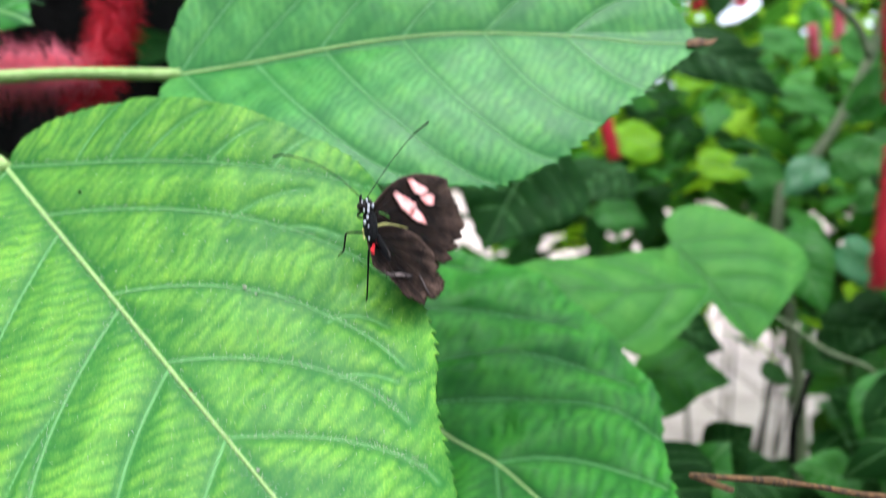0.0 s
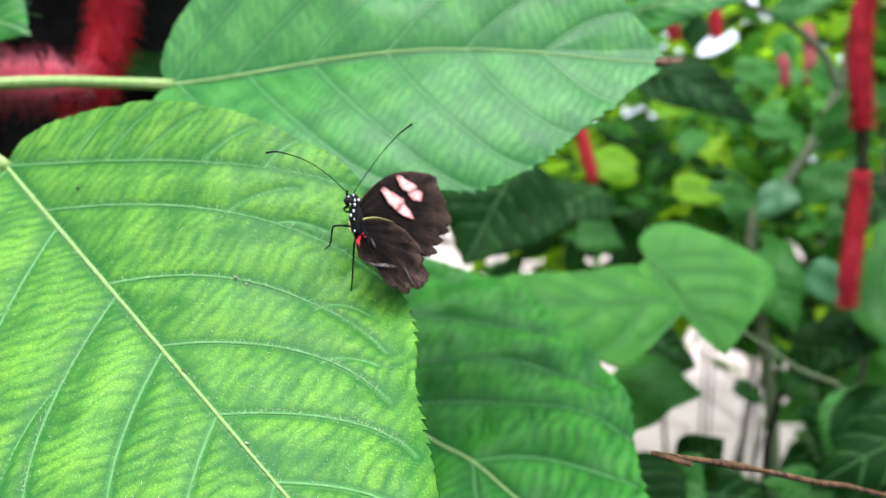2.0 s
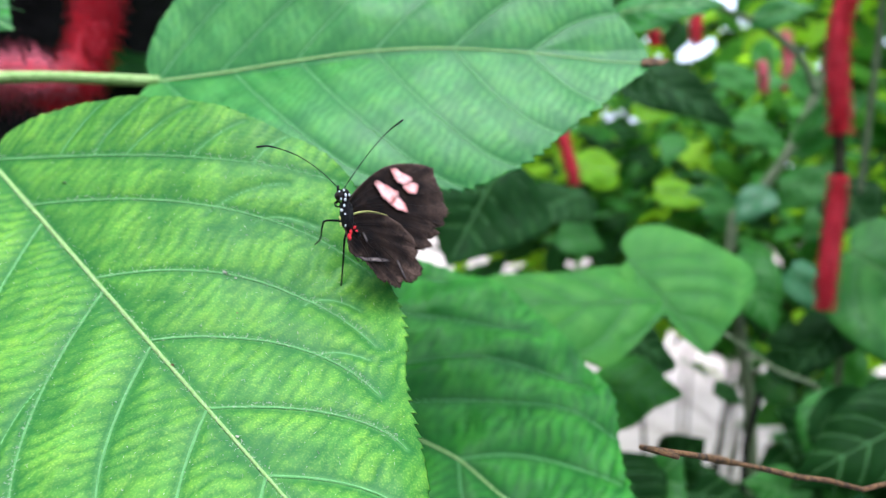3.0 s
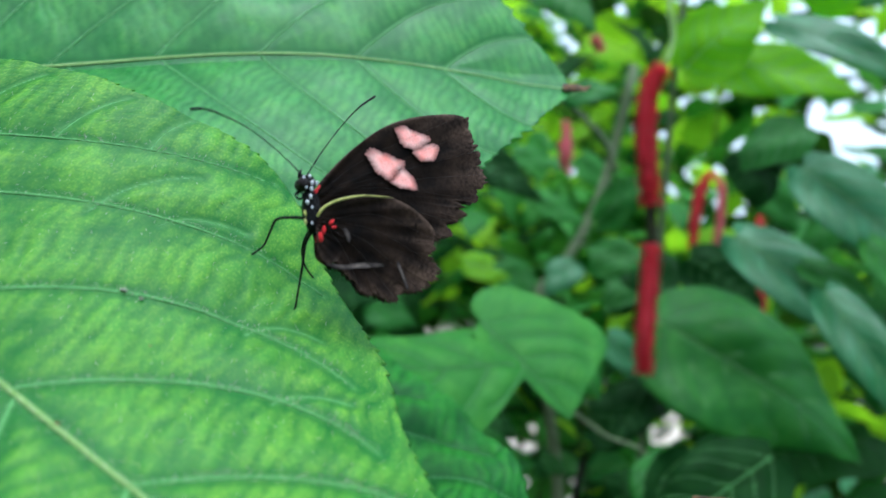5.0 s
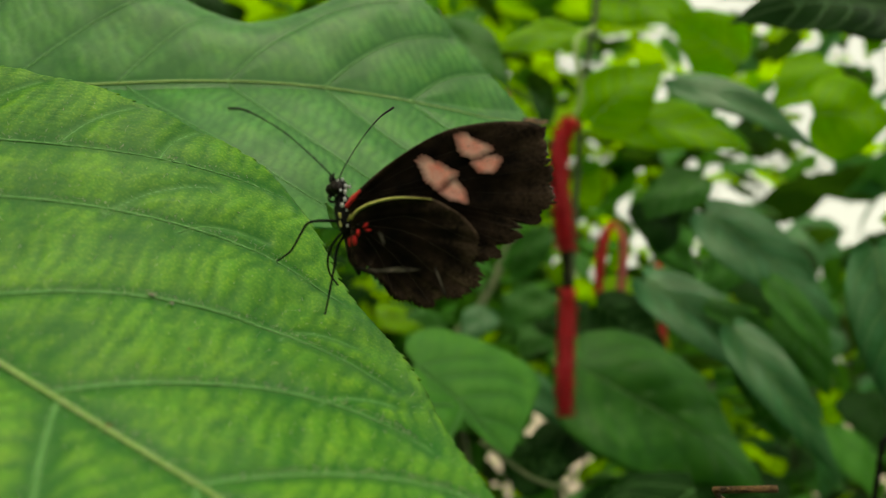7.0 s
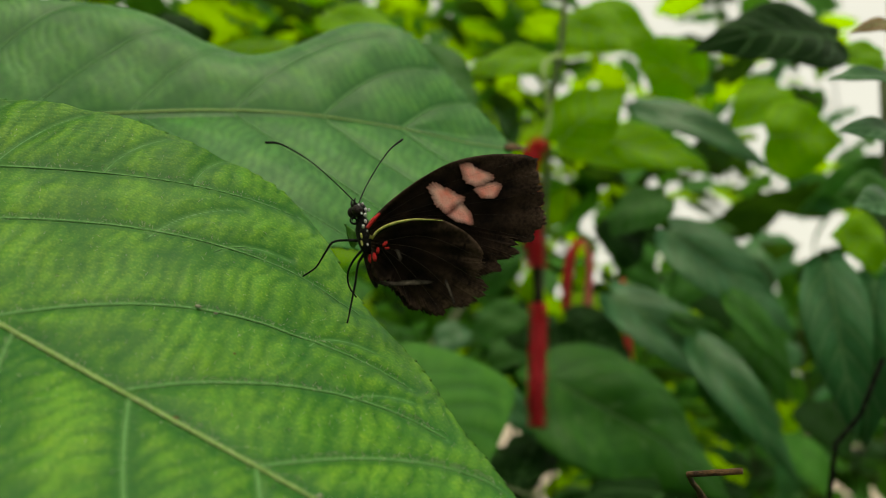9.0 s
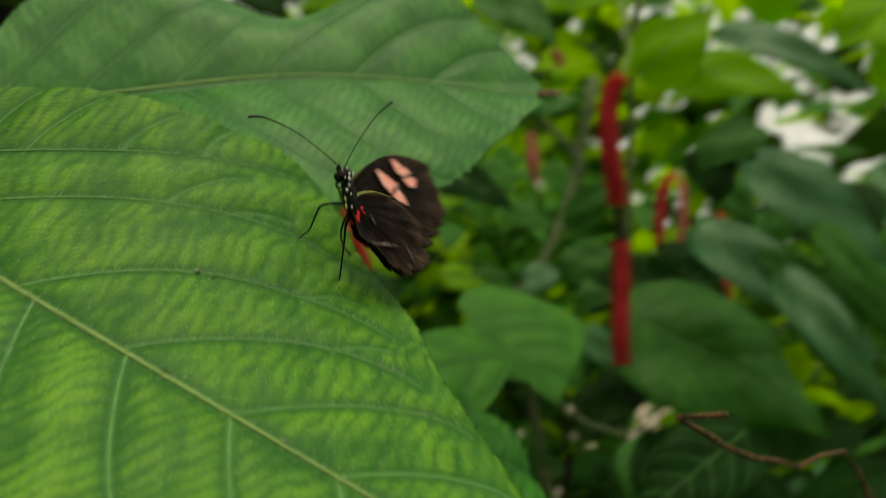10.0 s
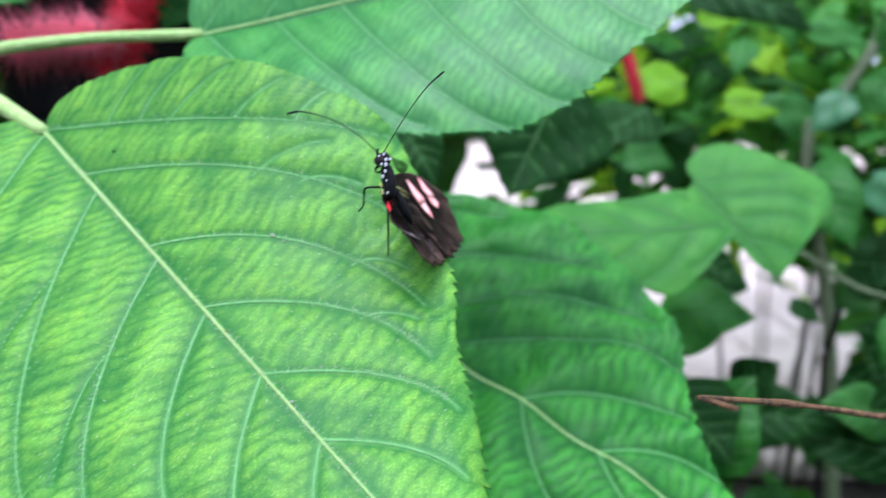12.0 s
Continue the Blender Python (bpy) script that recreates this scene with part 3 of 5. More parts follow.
def flower_spike(parent, points, radius, material, hairs, hair, label, seed=1):
    """A chenille tassel: a lumpy core with many short fine threads."""
    rng = np.random.default_rng(seed)
    line = smooth_line(points, 40)
    verts, faces = tube_data(line, (radius * 0.35, radius * 0.66, radius * 0.68, radius * 0.66, radius * 0.4), 12)
    way = np.gradient(line, axis=0)
    way /= np.linalg.norm(way, axis=1)[:, None]
    verts = [np.array(v) + rng.normal(0, radius * 0.06, 3) for v in verts]
    for _ in range(hairs):
        s = rng.uniform(0, len(line) - 1.01)
        i = int(s)
        c = line[i] + (line[i + 1] - line[i]) * (s - i)
        d = rng.normal(0, 1, 3)
        d -= d @ way[i] * way[i]
        d /= np.linalg.norm(d)
        root = c + d * radius * 0.55
        out = d + way[i] * rng.normal(0.25, 0.35) + rng.normal(0, 0.15, 3)
        end = root + out * (hair + 0.18 * radius) * rng.uniform(0.5, 1.4) + np.array([0, 0, -0.15]) * hair
        side = np.cross(out, way[i]) * radius * 0.045
        thick = np.cross(out, side)
        thick = thick / (np.linalg.norm(thick) + 1e-9) * radius * 0.04
        o = len(verts)
        verts += [root - side, root + side, root + thick, end]
        faces += [(o, o + 1, o + 3), (o + 1, o + 2, o + 3), (o + 2, o, o + 3)]
    return mesh_object("flower_spike", verts, faces, material, parent, label)


# tassels beside the large leaves
flower_spike(main_plant, [(-0.1443, 0.3567, 1.2777), (-0.1459, 0.3547, 1.2569), (-0.1468, 0.3477, 1.2380), (-0.1485, 0.3411, 1.2221), (-0.1571, 0.3399, 1.2078)], 0.0100, RED, 2600, 0.0045, "thick crimson fuzzy flower tassel", 1)
flower_spike(main_plant, [(-0.1465, 0.3360, 1.2216), (-0.1594, 0.3312, 1.2215), (-0.1742, 0.3317, 1.2221), (-0.1962, 0.3318, 1.2186)], 0.0056, PINK, 1500, 0.0105, "rose pink bristly flower tassel", 2)
# tiny green leaf added in place of the folded edge at the leaf margin
sprig_leaf(main_plant, (-0.0135, 0.1902, 1.1788), (-0.0171, 0.1882, 1.1826), (0.01, -0.95, 0.19), 0.0030, "fresh")
sprig_leaf(main_plant, (-0.222, 0.356, 1.253), (-0.172, 0.333, 1.240), (-0.16, -0.74, 0.65), 0.050, "cool")

tassel_plant = plant("chenille plant with long hanging red tassels", "chenille plant")
flower_spike(tassel_plant, [(0.3077, 0.5386, 1.3414), (0.2974, 0.5404, 1.3238), (0.2963, 0.5397, 1.2889), (0.3003, 0.5379, 1.2542), (0.3023, 0.5369, 1.2347)], 0.0100, RED, 2200, 0.0028, "long hanging crimson tassel", 3)
flower_spike(tassel_plant, [(0.3041, 0.5358, 1.2064), (0.3035, 0.5349, 1.1672), (0.3023, 0.5343, 1.1367), (0.3028, 0.5334, 1.1084)], 0.0090, RED, 1800, 0.0028, "long hanging crimson tassel", 4)
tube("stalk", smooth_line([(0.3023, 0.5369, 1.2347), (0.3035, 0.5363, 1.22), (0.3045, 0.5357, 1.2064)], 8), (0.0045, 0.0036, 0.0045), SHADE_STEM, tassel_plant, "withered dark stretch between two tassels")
tube("stalk", smooth_line([(0.3077, 0.5386, 1.3414), (0.3146, 0.5377, 1.3634), (0.3096, 0.5400, 1.4068), (0.352, 0.572, 1.44)], 16), (0.002, 0.002, 0.003), STALK, tassel_plant)
flower_spike(tassel_plant, [(0.1444, 0.7799, 1.2529), (0.1544, 0.7766, 1.2222), (0.1654, 0.7727, 1.1858)], 0.0085, RED, 900, 0.0028, "short crimson tassel", 5)
flower_spike(tassel_plant, [(0.4620, 0.9781, 1.3947), (0.4668, 0.9741, 1.3561), (0.4657, 0.9705, 1.3209)], 0.0085, PINK, 900, 0.003, "short red tassel", 6)
flower_spike(tassel_plant, [(0.4694, 0.6790, 1.2932), (0.4588, 0.6809, 1.2734), (0.4539, 0.6810, 1.2396), (0.4527, 0.6806, 1.2144)], 0.0068, RED, 900, 0.0028, "arching red tassel", 7)
flower_spike(tassel_plant, [(0.4694, 0.6790, 1.2932), (0.4806, 0.6761, 1.2767), (0.4787, 0.6753, 1.2290), (0.4739, 0.6753, 1.1925)], 0.0055, PINK, 900, 0.0028, "arching orange-red tassel", 8)
flower_spike(tassel_plant, [(0.5217, 0.667, 1.2538), (0.5255, 0.667, 1.2170), (0.5285, 0.667, 1.1790), (0.5314, 0.667, 1.1334)], 0.0060, RED, 700, 0.003, "thin red tassel", 9)
flower_spike(tassel_plant, [(0.2693, 0.9025, 1.3993), (0.27, 0.9, 1.375), (0.2723, 0.8976, 1.3510)], 0.0105, RED, 500, 0.003, "red tassel end", 10)
flower_spike(tassel_plant, [(0.3180, 0.9017, 1.4018), (0.319, 0.9, 1.38), (0.3202, 0.8970, 1.3566)], 0.0095, RED, 500, 0.003, "red tassel end", 11)
flower_spike(tassel_plant, [(0.3153, 0.7079, 1.3106), (0.319, 0.708, 1.297), (0.3214, 0.7090, 1.2822)], 0.0060, PINK, 300, 0.003, "small orange-red tassel", 12)
flower_spike(tassel_plant, [(0.3298, 0.6838, 1.4090), (0.333, 0.683, 1.402), (0.3373, 0.6817, 1.3950)], 0.0060, PINK, 300, 0.003, "small orange-red tassel", 13)
tube("stem", smooth_line([(0.42, 0.75, -0.02), (0.385, 0.74, 0.6), (0.350, 0.730, 0.95), (0.3077, 0.7248, 1.1426), (0.3377, 0.7292, 1.1927), (0.3678, 0.7336, 1.2427), (0.3870, 0.7382, 1.2922), (0.40, 0.72, 1.40)], 40), (0.010, 0.009, 0.0075, 0.006, 0.005), STEM, tassel_plant, "grey-green woody stem")
tube("stem", smooth_line([(0.3335, 0.6370, 1.2741), (0.3204, 0.6401, 1.3015), (0.2862, 0.6435, 1.3278), (0.24, 0.62, 1.335)], 20), (0.003, 0.003, 0.002), STEM, tassel_plant)
tube("stem", smooth_line([(0.2212, 0.5206, 1.0923), (0.2622, 0.5171, 1.0667), (0.2989, 0.5142, 1.0469), (0.34, 0.60, 0.95)], 20), (0.0013, 0.0017, 0.003), STEM, tassel_plant)
tube("stem", smooth_line([(0.2851, 0.5835, 1.0324), (0.2761, 0.5791, 0.9874), (0.2754, 0.5760, 0.9562), (0.30, 0.60, 0.6), (0.32, 0.62, -0.02)], 20), (0.0025, 0.003, 0.006), BARK, tassel_plant)
leaf(tassel_plant, frame_of((0.1511, 0.4196, 1.1254), (-0.1329, -0.0007, -0.0088), (-0.05, -0.60, 0.80)), 0.133,
     MM([(0, 0), (5, 7), (16, 18), (31, 32), (47, 42), (63, 37), (78, 26), (103, 17), (122, 8), (133, 0)]), MM([(0, 0), (4, -14), (12, -28), (28, -30), (48, -26), (79, -23), (105, -20), (122, -9), (133, 0)]),
     [(0.004, 0.03, 0.026, 1.7), (0.026, 0.04, 0.034, 1.8), (0.050, 0.042, 0.026, 1.8), (0.078, 0.036, 0.014, 1.8)], [(0.006, 0.026, -0.024, 1.7), (0.030, 0.034, -0.023, 1.8), (0.056, 0.036, -0.020, 1.8), (0.084, 0.03, -0.013, 1.8)],
     GREEN["mid"], lambda x, y: 0.006 * np.sin(np.pi * x / 0.133) - 5.0 * y ** 2 + 0.0015 * np.sin(90 * x + 40 * y), 0.42, (110, 32), 0.0012, 34, 0.0014, 0.0042, 0.0003, 0.003, 0.0008, 4.1, "", (), DIM_RIB, DIM_RIB)
leaf(tassel_plant, frame_of((0.1302, 0.4437, 1.1466), (0.0338, -0.0475, -0.0454), (-0.18, -0.74, 0.64)), 0.074,
     MM([(0, 0), (-14, 5), (-18, 22), (-6, 37), (20, 50), (37, 56), (50, 53), (58, 39), (66, 20), (74, 0)]), MM([(0, 0), (4, -9), (14, -11), (28, -8), (44, -6), (60, -5), (74, 0)]),
     [(0.002, 0.02, 0.034, 1.6), (0.016, 0.03, 0.040, 1.7), (0.032, 0.022, 0.030, 1.8), (0.048, 0.016, 0.014, 1.8)], [(0.010, 0.012, -0.007, 1.7), (0.034, 0.014, -0.005, 1.7)],
     GREEN["mid"], lambda x, y: 0.004 * np.sin(np.pi * x / 0.074) - 4.0 * np.maximum(y - 0.02, 0) ** 2 + 0.12 * np.abs(y) * (y < 0), 0.42, (90, 30), 0.0012, 30, 0.0014, 0.0042, 0.0003, 0.0, 0.0007, 5.2, "", (), DIM_RIB, DIM_RIB)
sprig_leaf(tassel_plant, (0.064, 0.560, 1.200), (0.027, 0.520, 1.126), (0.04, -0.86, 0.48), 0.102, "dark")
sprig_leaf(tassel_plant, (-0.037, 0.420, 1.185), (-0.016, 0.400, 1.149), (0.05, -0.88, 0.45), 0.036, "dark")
sprig_leaf(tassel_plant, (0.122, 0.469, 1.058), (0.169, 0.439, 1.067), (-0.48, -0.54, 0.69), 0.056, "mid", ruffle=0.06)
sprig_leaf(tassel_plant, (0.583, 0.915, 1.098), (0.628, 0.906, 1.019), (-0.25, -0.97, -0.03), 0.050, "fresh")
sprig_leaf(tassel_plant, (0.125, 0.493, 1.297), (0.187, 0.472, 1.303), (-0.32, -0.80, 0.52), 0.035, "cool")
sprig_leaf(tassel_plant, (0.266, 0.614, 1.328), (0.305, 0.594, 1.334), (-0.47, -0.72, 0.51), 0.030, "cool")
sprig_leaf(tassel_plant, (0.387, 0.677, 1.181), (0.353, 0.674, 1.149), (-0.43, -0.75, 0.51), 0.040, "fresh")
sprig_leaf(tassel_plant, (0.333, 0.777, 1.163), (0.279, 0.780, 1.189), (0.17, -0.86, 0.48), 0.050, "fresh")
sprig_leaf(tassel_plant, (0.469, 0.879, 1.215), (0.523, 0.873, 1.166), (0.12, -0.96, 0.26), 0.060, "fresh")
sprig_leaf(tassel_plant, (0.155, 0.779, 1.142), (0.202, 0.775, 1.121), (0.19, -0.81, 0.55), 0.050, "fresh")
sprig_leaf(tassel_plant, (0.343, 0.579, 1.148), (0.478, 0.494, 1.049), (-0.24, -0.88, 0.42), 0.125, "fresh")
sprig_leaf(tassel_plant, (0.226, 0.623, 1.433), (0.264, 0.565, 1.367), (-0.50, -0.77, 0.40), 0.050, "fresh")
sprig_leaf(tassel_plant, (0.412, 0.310, 1.274), (0.381, 0.328, 1.269), (-0.53, -0.80, 0.29), 0.030, "fresh")
sprig_leaf(tassel_plant, (0.435, 0.523, 1.310), (0.386, 0.557, 1.270), (-0.72, -0.57, 0.38), 0.045, "fresh")
sprig_leaf(tassel_plant, (0.302, 0.618, 1.195), (0.346, 0.592, 1.197), (-0.46, -0.75, 0.48), 0.040, "fresh")
sprig_leaf(tassel_plant, (0.354, 0.698, 1.235), (0.399, 0.665, 1.283), (-0.73, -0.63, 0.25), 0.040, "fresh")
sprig_leaf(tassel_plant, (0.372, 0.700, 1.156), (0.415, 0.672, 1.181), (-0.66, -0.61, 0.43), 0.040, "fresh")
sprig_leaf(tassel_plant, (0.131, 0.422, 0.990), (0.167, 0.426, 1.035), (-0.49, -0.74, 0.46), 0.060, "fresh")
sprig_leaf(tassel_plant, (0.309, 0.485, 1.058), (0.279, 0.459, 0.990), (-0.47, -0.73, 0.49), 0.070, "fresh")
sprig_leaf(tassel_plant, (0.251, 0.575, 1.140), (0.275, 0.549, 1.085), (-0.17, -0.92, 0.37), 0.050, "fresh")
sprig_leaf(tassel_plant, (0.290, 0.507, 0.977), (0.242, 0.509, 0.987), (0.09, -0.76, 0.64), 0.040, "fresh")
sprig_leaf(tassel_plant, (0.294, 0.721, 1.099), (0.343, 0.719, 1.090), (0.08, -0.74, 0.67), 0.050, "mid")
sprig_leaf(tassel_plant, (0.308, 0.736, 1.253), (0.363, 0.733, 1.232), (0.16, -0.83, 0.54), 0.035, "mid")
sprig_leaf(tassel_plant, (0.121, 0.842, 1.265), (0.165, 0.838, 1.237), (0.22, -0.86, 0.47), 0.040, "mid")
sprig_leaf(tassel_plant, (0.327, 0.843, 1.318), (0.383, 0.840, 1.303), (0.11, -0.82, 0.55), 0.040, "mid")
sprig_leaf(tassel_plant, (0.413, 0.841, 1.323), (0.452, 0.836, 1.276), (0.07, -0.98, 0.18), 0.040, "mid")
sprig_leaf(tassel_plant, (0.476, 0.509, 1.249), (0.442, 0.536, 1.202), (-0.82, -0.47, 0.32), 0.035, "mid")
sprig_leaf(tassel_plant, (0.423, 0.431, 1.198), (0.439, 0.410, 1.132), (-0.66, -0.75, 0.09), 0.035, "mid")
sprig_leaf(tassel_plant, (0.474, 0.622, 1.281), (0.514, 0.607, 1.231), (-0.29, -0.95, 0.05), 0.040, "mid")
sprig_leaf(tassel_plant, (0.427, 0.457, 1.172), (0.434, 0.442, 1.095), (-0.70, -0.71, 0.08), 0.050, "fresh")
sprig_leaf(tassel_plant, (0.561, 0.653, 1.498), (0.626, 0.620, 1.475), (-0.41, -0.90, 0.16), 0.060, "fresh")
sprig_leaf(tassel_plant, (0.369, 0.402, 1.210), (0.390, 0.366, 1.146), (-0.60, -0.76, 0.24), 0.022, "mid")
sprig_leaf(tassel_plant, (0.376, 0.343, 1.193), (0.412, 0.334, 1.123), (-0.53, -0.83, -0.16), 0.022, "mid")
sprig_leaf(tassel_plant, (0.375, 0.460, 1.196), (0.410, 0.421, 1.164), (-0.47, -0.78, 0.41), 0.022, "mid")

vine = plant("climbing plant with yellow-green leaves coloured as if backlit", "climbing plant")
tube("stem", smooth_line([(0.42, 0.74, -0.02), (0.40, 0.68, 0.8), (0.36, 0.60, 1.30), (0.3512, 0.5849, 1.3687), (0.3512, 0.5782, 1.4100), (0.3530, 0.5663, 1.4773), (0.35, 0.56, 1.62)], 40), (0.006, 0.005, 0.003, 0.0025), STEM, vine)
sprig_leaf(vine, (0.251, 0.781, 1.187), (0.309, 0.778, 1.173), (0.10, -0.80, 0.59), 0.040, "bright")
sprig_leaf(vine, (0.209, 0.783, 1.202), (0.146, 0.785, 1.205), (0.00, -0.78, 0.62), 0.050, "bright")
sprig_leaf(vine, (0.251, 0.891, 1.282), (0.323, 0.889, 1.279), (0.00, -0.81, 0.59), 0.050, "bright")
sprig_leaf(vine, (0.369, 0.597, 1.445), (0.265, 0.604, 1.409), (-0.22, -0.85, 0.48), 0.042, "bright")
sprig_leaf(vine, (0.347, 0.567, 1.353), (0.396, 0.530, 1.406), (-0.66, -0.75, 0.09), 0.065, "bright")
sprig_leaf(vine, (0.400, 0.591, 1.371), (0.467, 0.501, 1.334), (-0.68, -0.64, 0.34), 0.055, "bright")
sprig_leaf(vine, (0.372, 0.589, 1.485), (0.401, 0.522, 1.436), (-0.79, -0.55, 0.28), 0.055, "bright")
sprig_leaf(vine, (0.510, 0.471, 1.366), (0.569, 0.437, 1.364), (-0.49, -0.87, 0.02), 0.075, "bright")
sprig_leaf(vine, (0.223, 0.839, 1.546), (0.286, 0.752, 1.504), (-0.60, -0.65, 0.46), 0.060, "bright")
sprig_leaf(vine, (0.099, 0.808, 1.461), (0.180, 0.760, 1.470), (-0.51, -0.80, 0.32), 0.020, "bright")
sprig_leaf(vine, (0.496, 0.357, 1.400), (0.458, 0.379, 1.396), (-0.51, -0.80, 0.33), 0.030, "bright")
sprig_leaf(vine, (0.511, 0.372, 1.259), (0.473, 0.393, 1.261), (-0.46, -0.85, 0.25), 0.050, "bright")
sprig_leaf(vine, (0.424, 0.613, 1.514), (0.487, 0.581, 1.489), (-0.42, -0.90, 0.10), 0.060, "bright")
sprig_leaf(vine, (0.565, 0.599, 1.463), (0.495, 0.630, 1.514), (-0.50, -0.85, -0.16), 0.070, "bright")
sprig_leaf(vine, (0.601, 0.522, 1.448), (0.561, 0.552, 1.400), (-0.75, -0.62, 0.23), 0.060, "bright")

broadleaf = plant("shrub with long dark blue-green leaves", "shrub")
tube("stem", smooth_line([(0.66, 0.42, -0.02), (0.62, 0.42, 0.7), (0.57, 0.40, 1.15), (0.52, 0.37, 1.40)], 30), (0.009, 0.007, 0.004), STEM, broadleaf)
tube("stem", smooth_line([(0.3167, 0.2653, 1.1642), (0.3065, 0.2777, 1.1235), (0.2993, 0.2860, 1.0973), (0.36, 0.36, 0.8), (0.46, 0.44, 0.5)], 24), (0.0012, 0.0016, 0.004), BARK, broadleaf)
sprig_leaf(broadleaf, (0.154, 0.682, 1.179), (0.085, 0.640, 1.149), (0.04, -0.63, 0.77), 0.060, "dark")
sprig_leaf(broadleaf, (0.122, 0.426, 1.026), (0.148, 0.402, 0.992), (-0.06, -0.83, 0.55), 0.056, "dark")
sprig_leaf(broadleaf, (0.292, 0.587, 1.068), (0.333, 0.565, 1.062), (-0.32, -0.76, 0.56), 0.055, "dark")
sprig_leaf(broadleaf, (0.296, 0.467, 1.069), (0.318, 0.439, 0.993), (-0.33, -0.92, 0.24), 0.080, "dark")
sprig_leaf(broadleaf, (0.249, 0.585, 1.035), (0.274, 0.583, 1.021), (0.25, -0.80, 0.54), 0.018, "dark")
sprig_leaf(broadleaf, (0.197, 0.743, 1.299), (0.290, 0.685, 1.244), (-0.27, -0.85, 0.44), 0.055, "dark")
sprig_leaf(broadleaf, (0.361, 0.511, 1.215), (0.459, 0.425, 1.114), (-0.49, -0.84, 0.24), 0.048, "blue")
sprig_leaf(broadleaf, (0.366, 0.454, 1.262), (0.423, 0.388, 1.181), (-0.61, -0.77, 0.19), 0.048, "blue")
sprig_leaf(broadleaf, (0.350, 0.470, 1.364), (0.415, 0.396, 1.301), (-0.49, -0.77, 0.40), 0.032, "blue")
sprig_leaf(broadleaf, (0.418, 0.345, 1.390), (0.296, 0.370, 1.360), (-0.55, -0.78, 0.30), 0.058, "dark")
sprig_leaf(broadleaf, (0.045, 0.833, 1.495), (0.088, 0.817, 1.446), (-0.09, -0.97, 0.25), 0.060, "dark")
sprig_leaf(broadleaf, (0.333, 0.305, 1.219), (0.339, 0.295, 1.118), (-0.82, -0.57, 0.01), 0.035, "blue")
sprig_leaf(broadleaf, (0.359, 0.292, 1.210), (0.363, 0.305, 1.113), (-0.87, -0.48, -0.10), 0.040, "blue")
sprig_leaf(broadleaf, (0.352, 0.417, 1.177), (0.379, 0.359, 1.085), (-0.68, -0.69, 0.24), 0.032, "blue")
sprig_leaf(broadleaf, (0.363, 0.641, 1.200), (0.368, 0.586, 1.158), (-0.59, -0.52, 0.61), 0.050, "dark")
sprig_leaf(broadleaf, (0.432, 0.658, 1.204), (0.497, 0.628, 1.162), (-0.29, -0.93, 0.22), 0.060, "dark")
sprig_leaf(broadleaf, (0.421, 0.537, 1.271), (0.381, 0.559, 1.279), (-0.38, -0.85, 0.37), 0.060, "dark")
sprig_leaf(broadleaf, (0.166, 0.588, 1.049), (0.210, 0.567, 1.051), (-0.34, -0.64, 0.69), 0.035, "dark")
sprig_leaf(broadleaf, (0.163, 0.444, 1.017), (0.184, 0.436, 1.041), (-0.67, -0.63, 0.38), 0.035, "dark")
sprig_leaf(broadleaf, (0.337, 0.558, 0.993), (0.276, 0.543, 1.031), (0.42, -0.83, 0.36), 0.055, "dark")
sprig_leaf(broadleaf, (0.347, 0.588, 1.094), (0.303, 0.565, 1.052), (-0.29, -0.67, 0.68), 0.045, "dark")
sprig_leaf(broadleaf, (0.295, 0.573, 1.133), (0.327, 0.569, 1.096), (0.18, -0.95, 0.27), 0.035, "blue")
sprig_leaf(broadleaf, (0.320, 0.679, 1.193), (0.292, 0.677, 1.159), (-0.50, -0.72, 0.48), 0.035, "blue")
sprig_leaf(broadleaf, (0.322, 0.422, 1.073), (0.239, 0.439, 1.009), (-0.54, -0.63, 0.55), 0.060, "dark")
sprig_leaf(broadleaf, (0.375, 0.429, 1.002), (0.293, 0.448, 1.038), (0.00, -0.88, 0.48), 0.060, "dark")
sprig_leaf(broadleaf, (0.285, 0.531, 1.007), (0.311, 0.524, 0.955), (-0.14, -0.99, 0.07), 0.055, "dark")
sprig_leaf(broadleaf, (0.176, 0.530, 0.972), (0.262, 0.512, 0.966), (-0.12, -0.80, 0.58), 0.050, "dark")
sprig_leaf(broadleaf, (0.300, 0.500, 0.950), (0.222, 0.530, 0.958), (0.05, -0.85, 0.52), 0.045, "dark")
sprig_leaf(broadleaf, (0.134, 0.500, 1.094), (0.184, 0.495, 1.070), (0.10, -0.80, 0.58), 0.038, "dark")

small_sprig = plant("sprig with small oval dark leaves", "shrub")
tube("stem", smooth_line([(0.44, 0.16, -0.02), (0.34, 0.17, 0.7), (0.24, 0.19, 1.15), (0.212, 0.194, 1.25), (0.205, 0.19, 1.32)], 30), (0.006, 0.004, 0.0012), STEM, small_sprig)
sprig_leaf(small_sprig, (0.212, 0.192, 1.267), (0.178, 0.201, 1.262), (-0.28, -0.71, 0.64), 0.013, "blue")
sprig_leaf(small_sprig, (0.214, 0.195, 1.246), (0.183, 0.201, 1.244), (-0.20, -0.85, 0.49), 0.014, "blue")
sprig_leaf(small_sprig, (0.217, 0.197, 1.220), (0.191, 0.201, 1.216), (-0.20, -0.80, 0.57), 0.020, "blue")
sprig_leaf(small_sprig, (0.208, 0.191, 1.288), (0.184, 0.195, 1.280), (-0.26, -0.84, 0.48), 0.008, "brown")

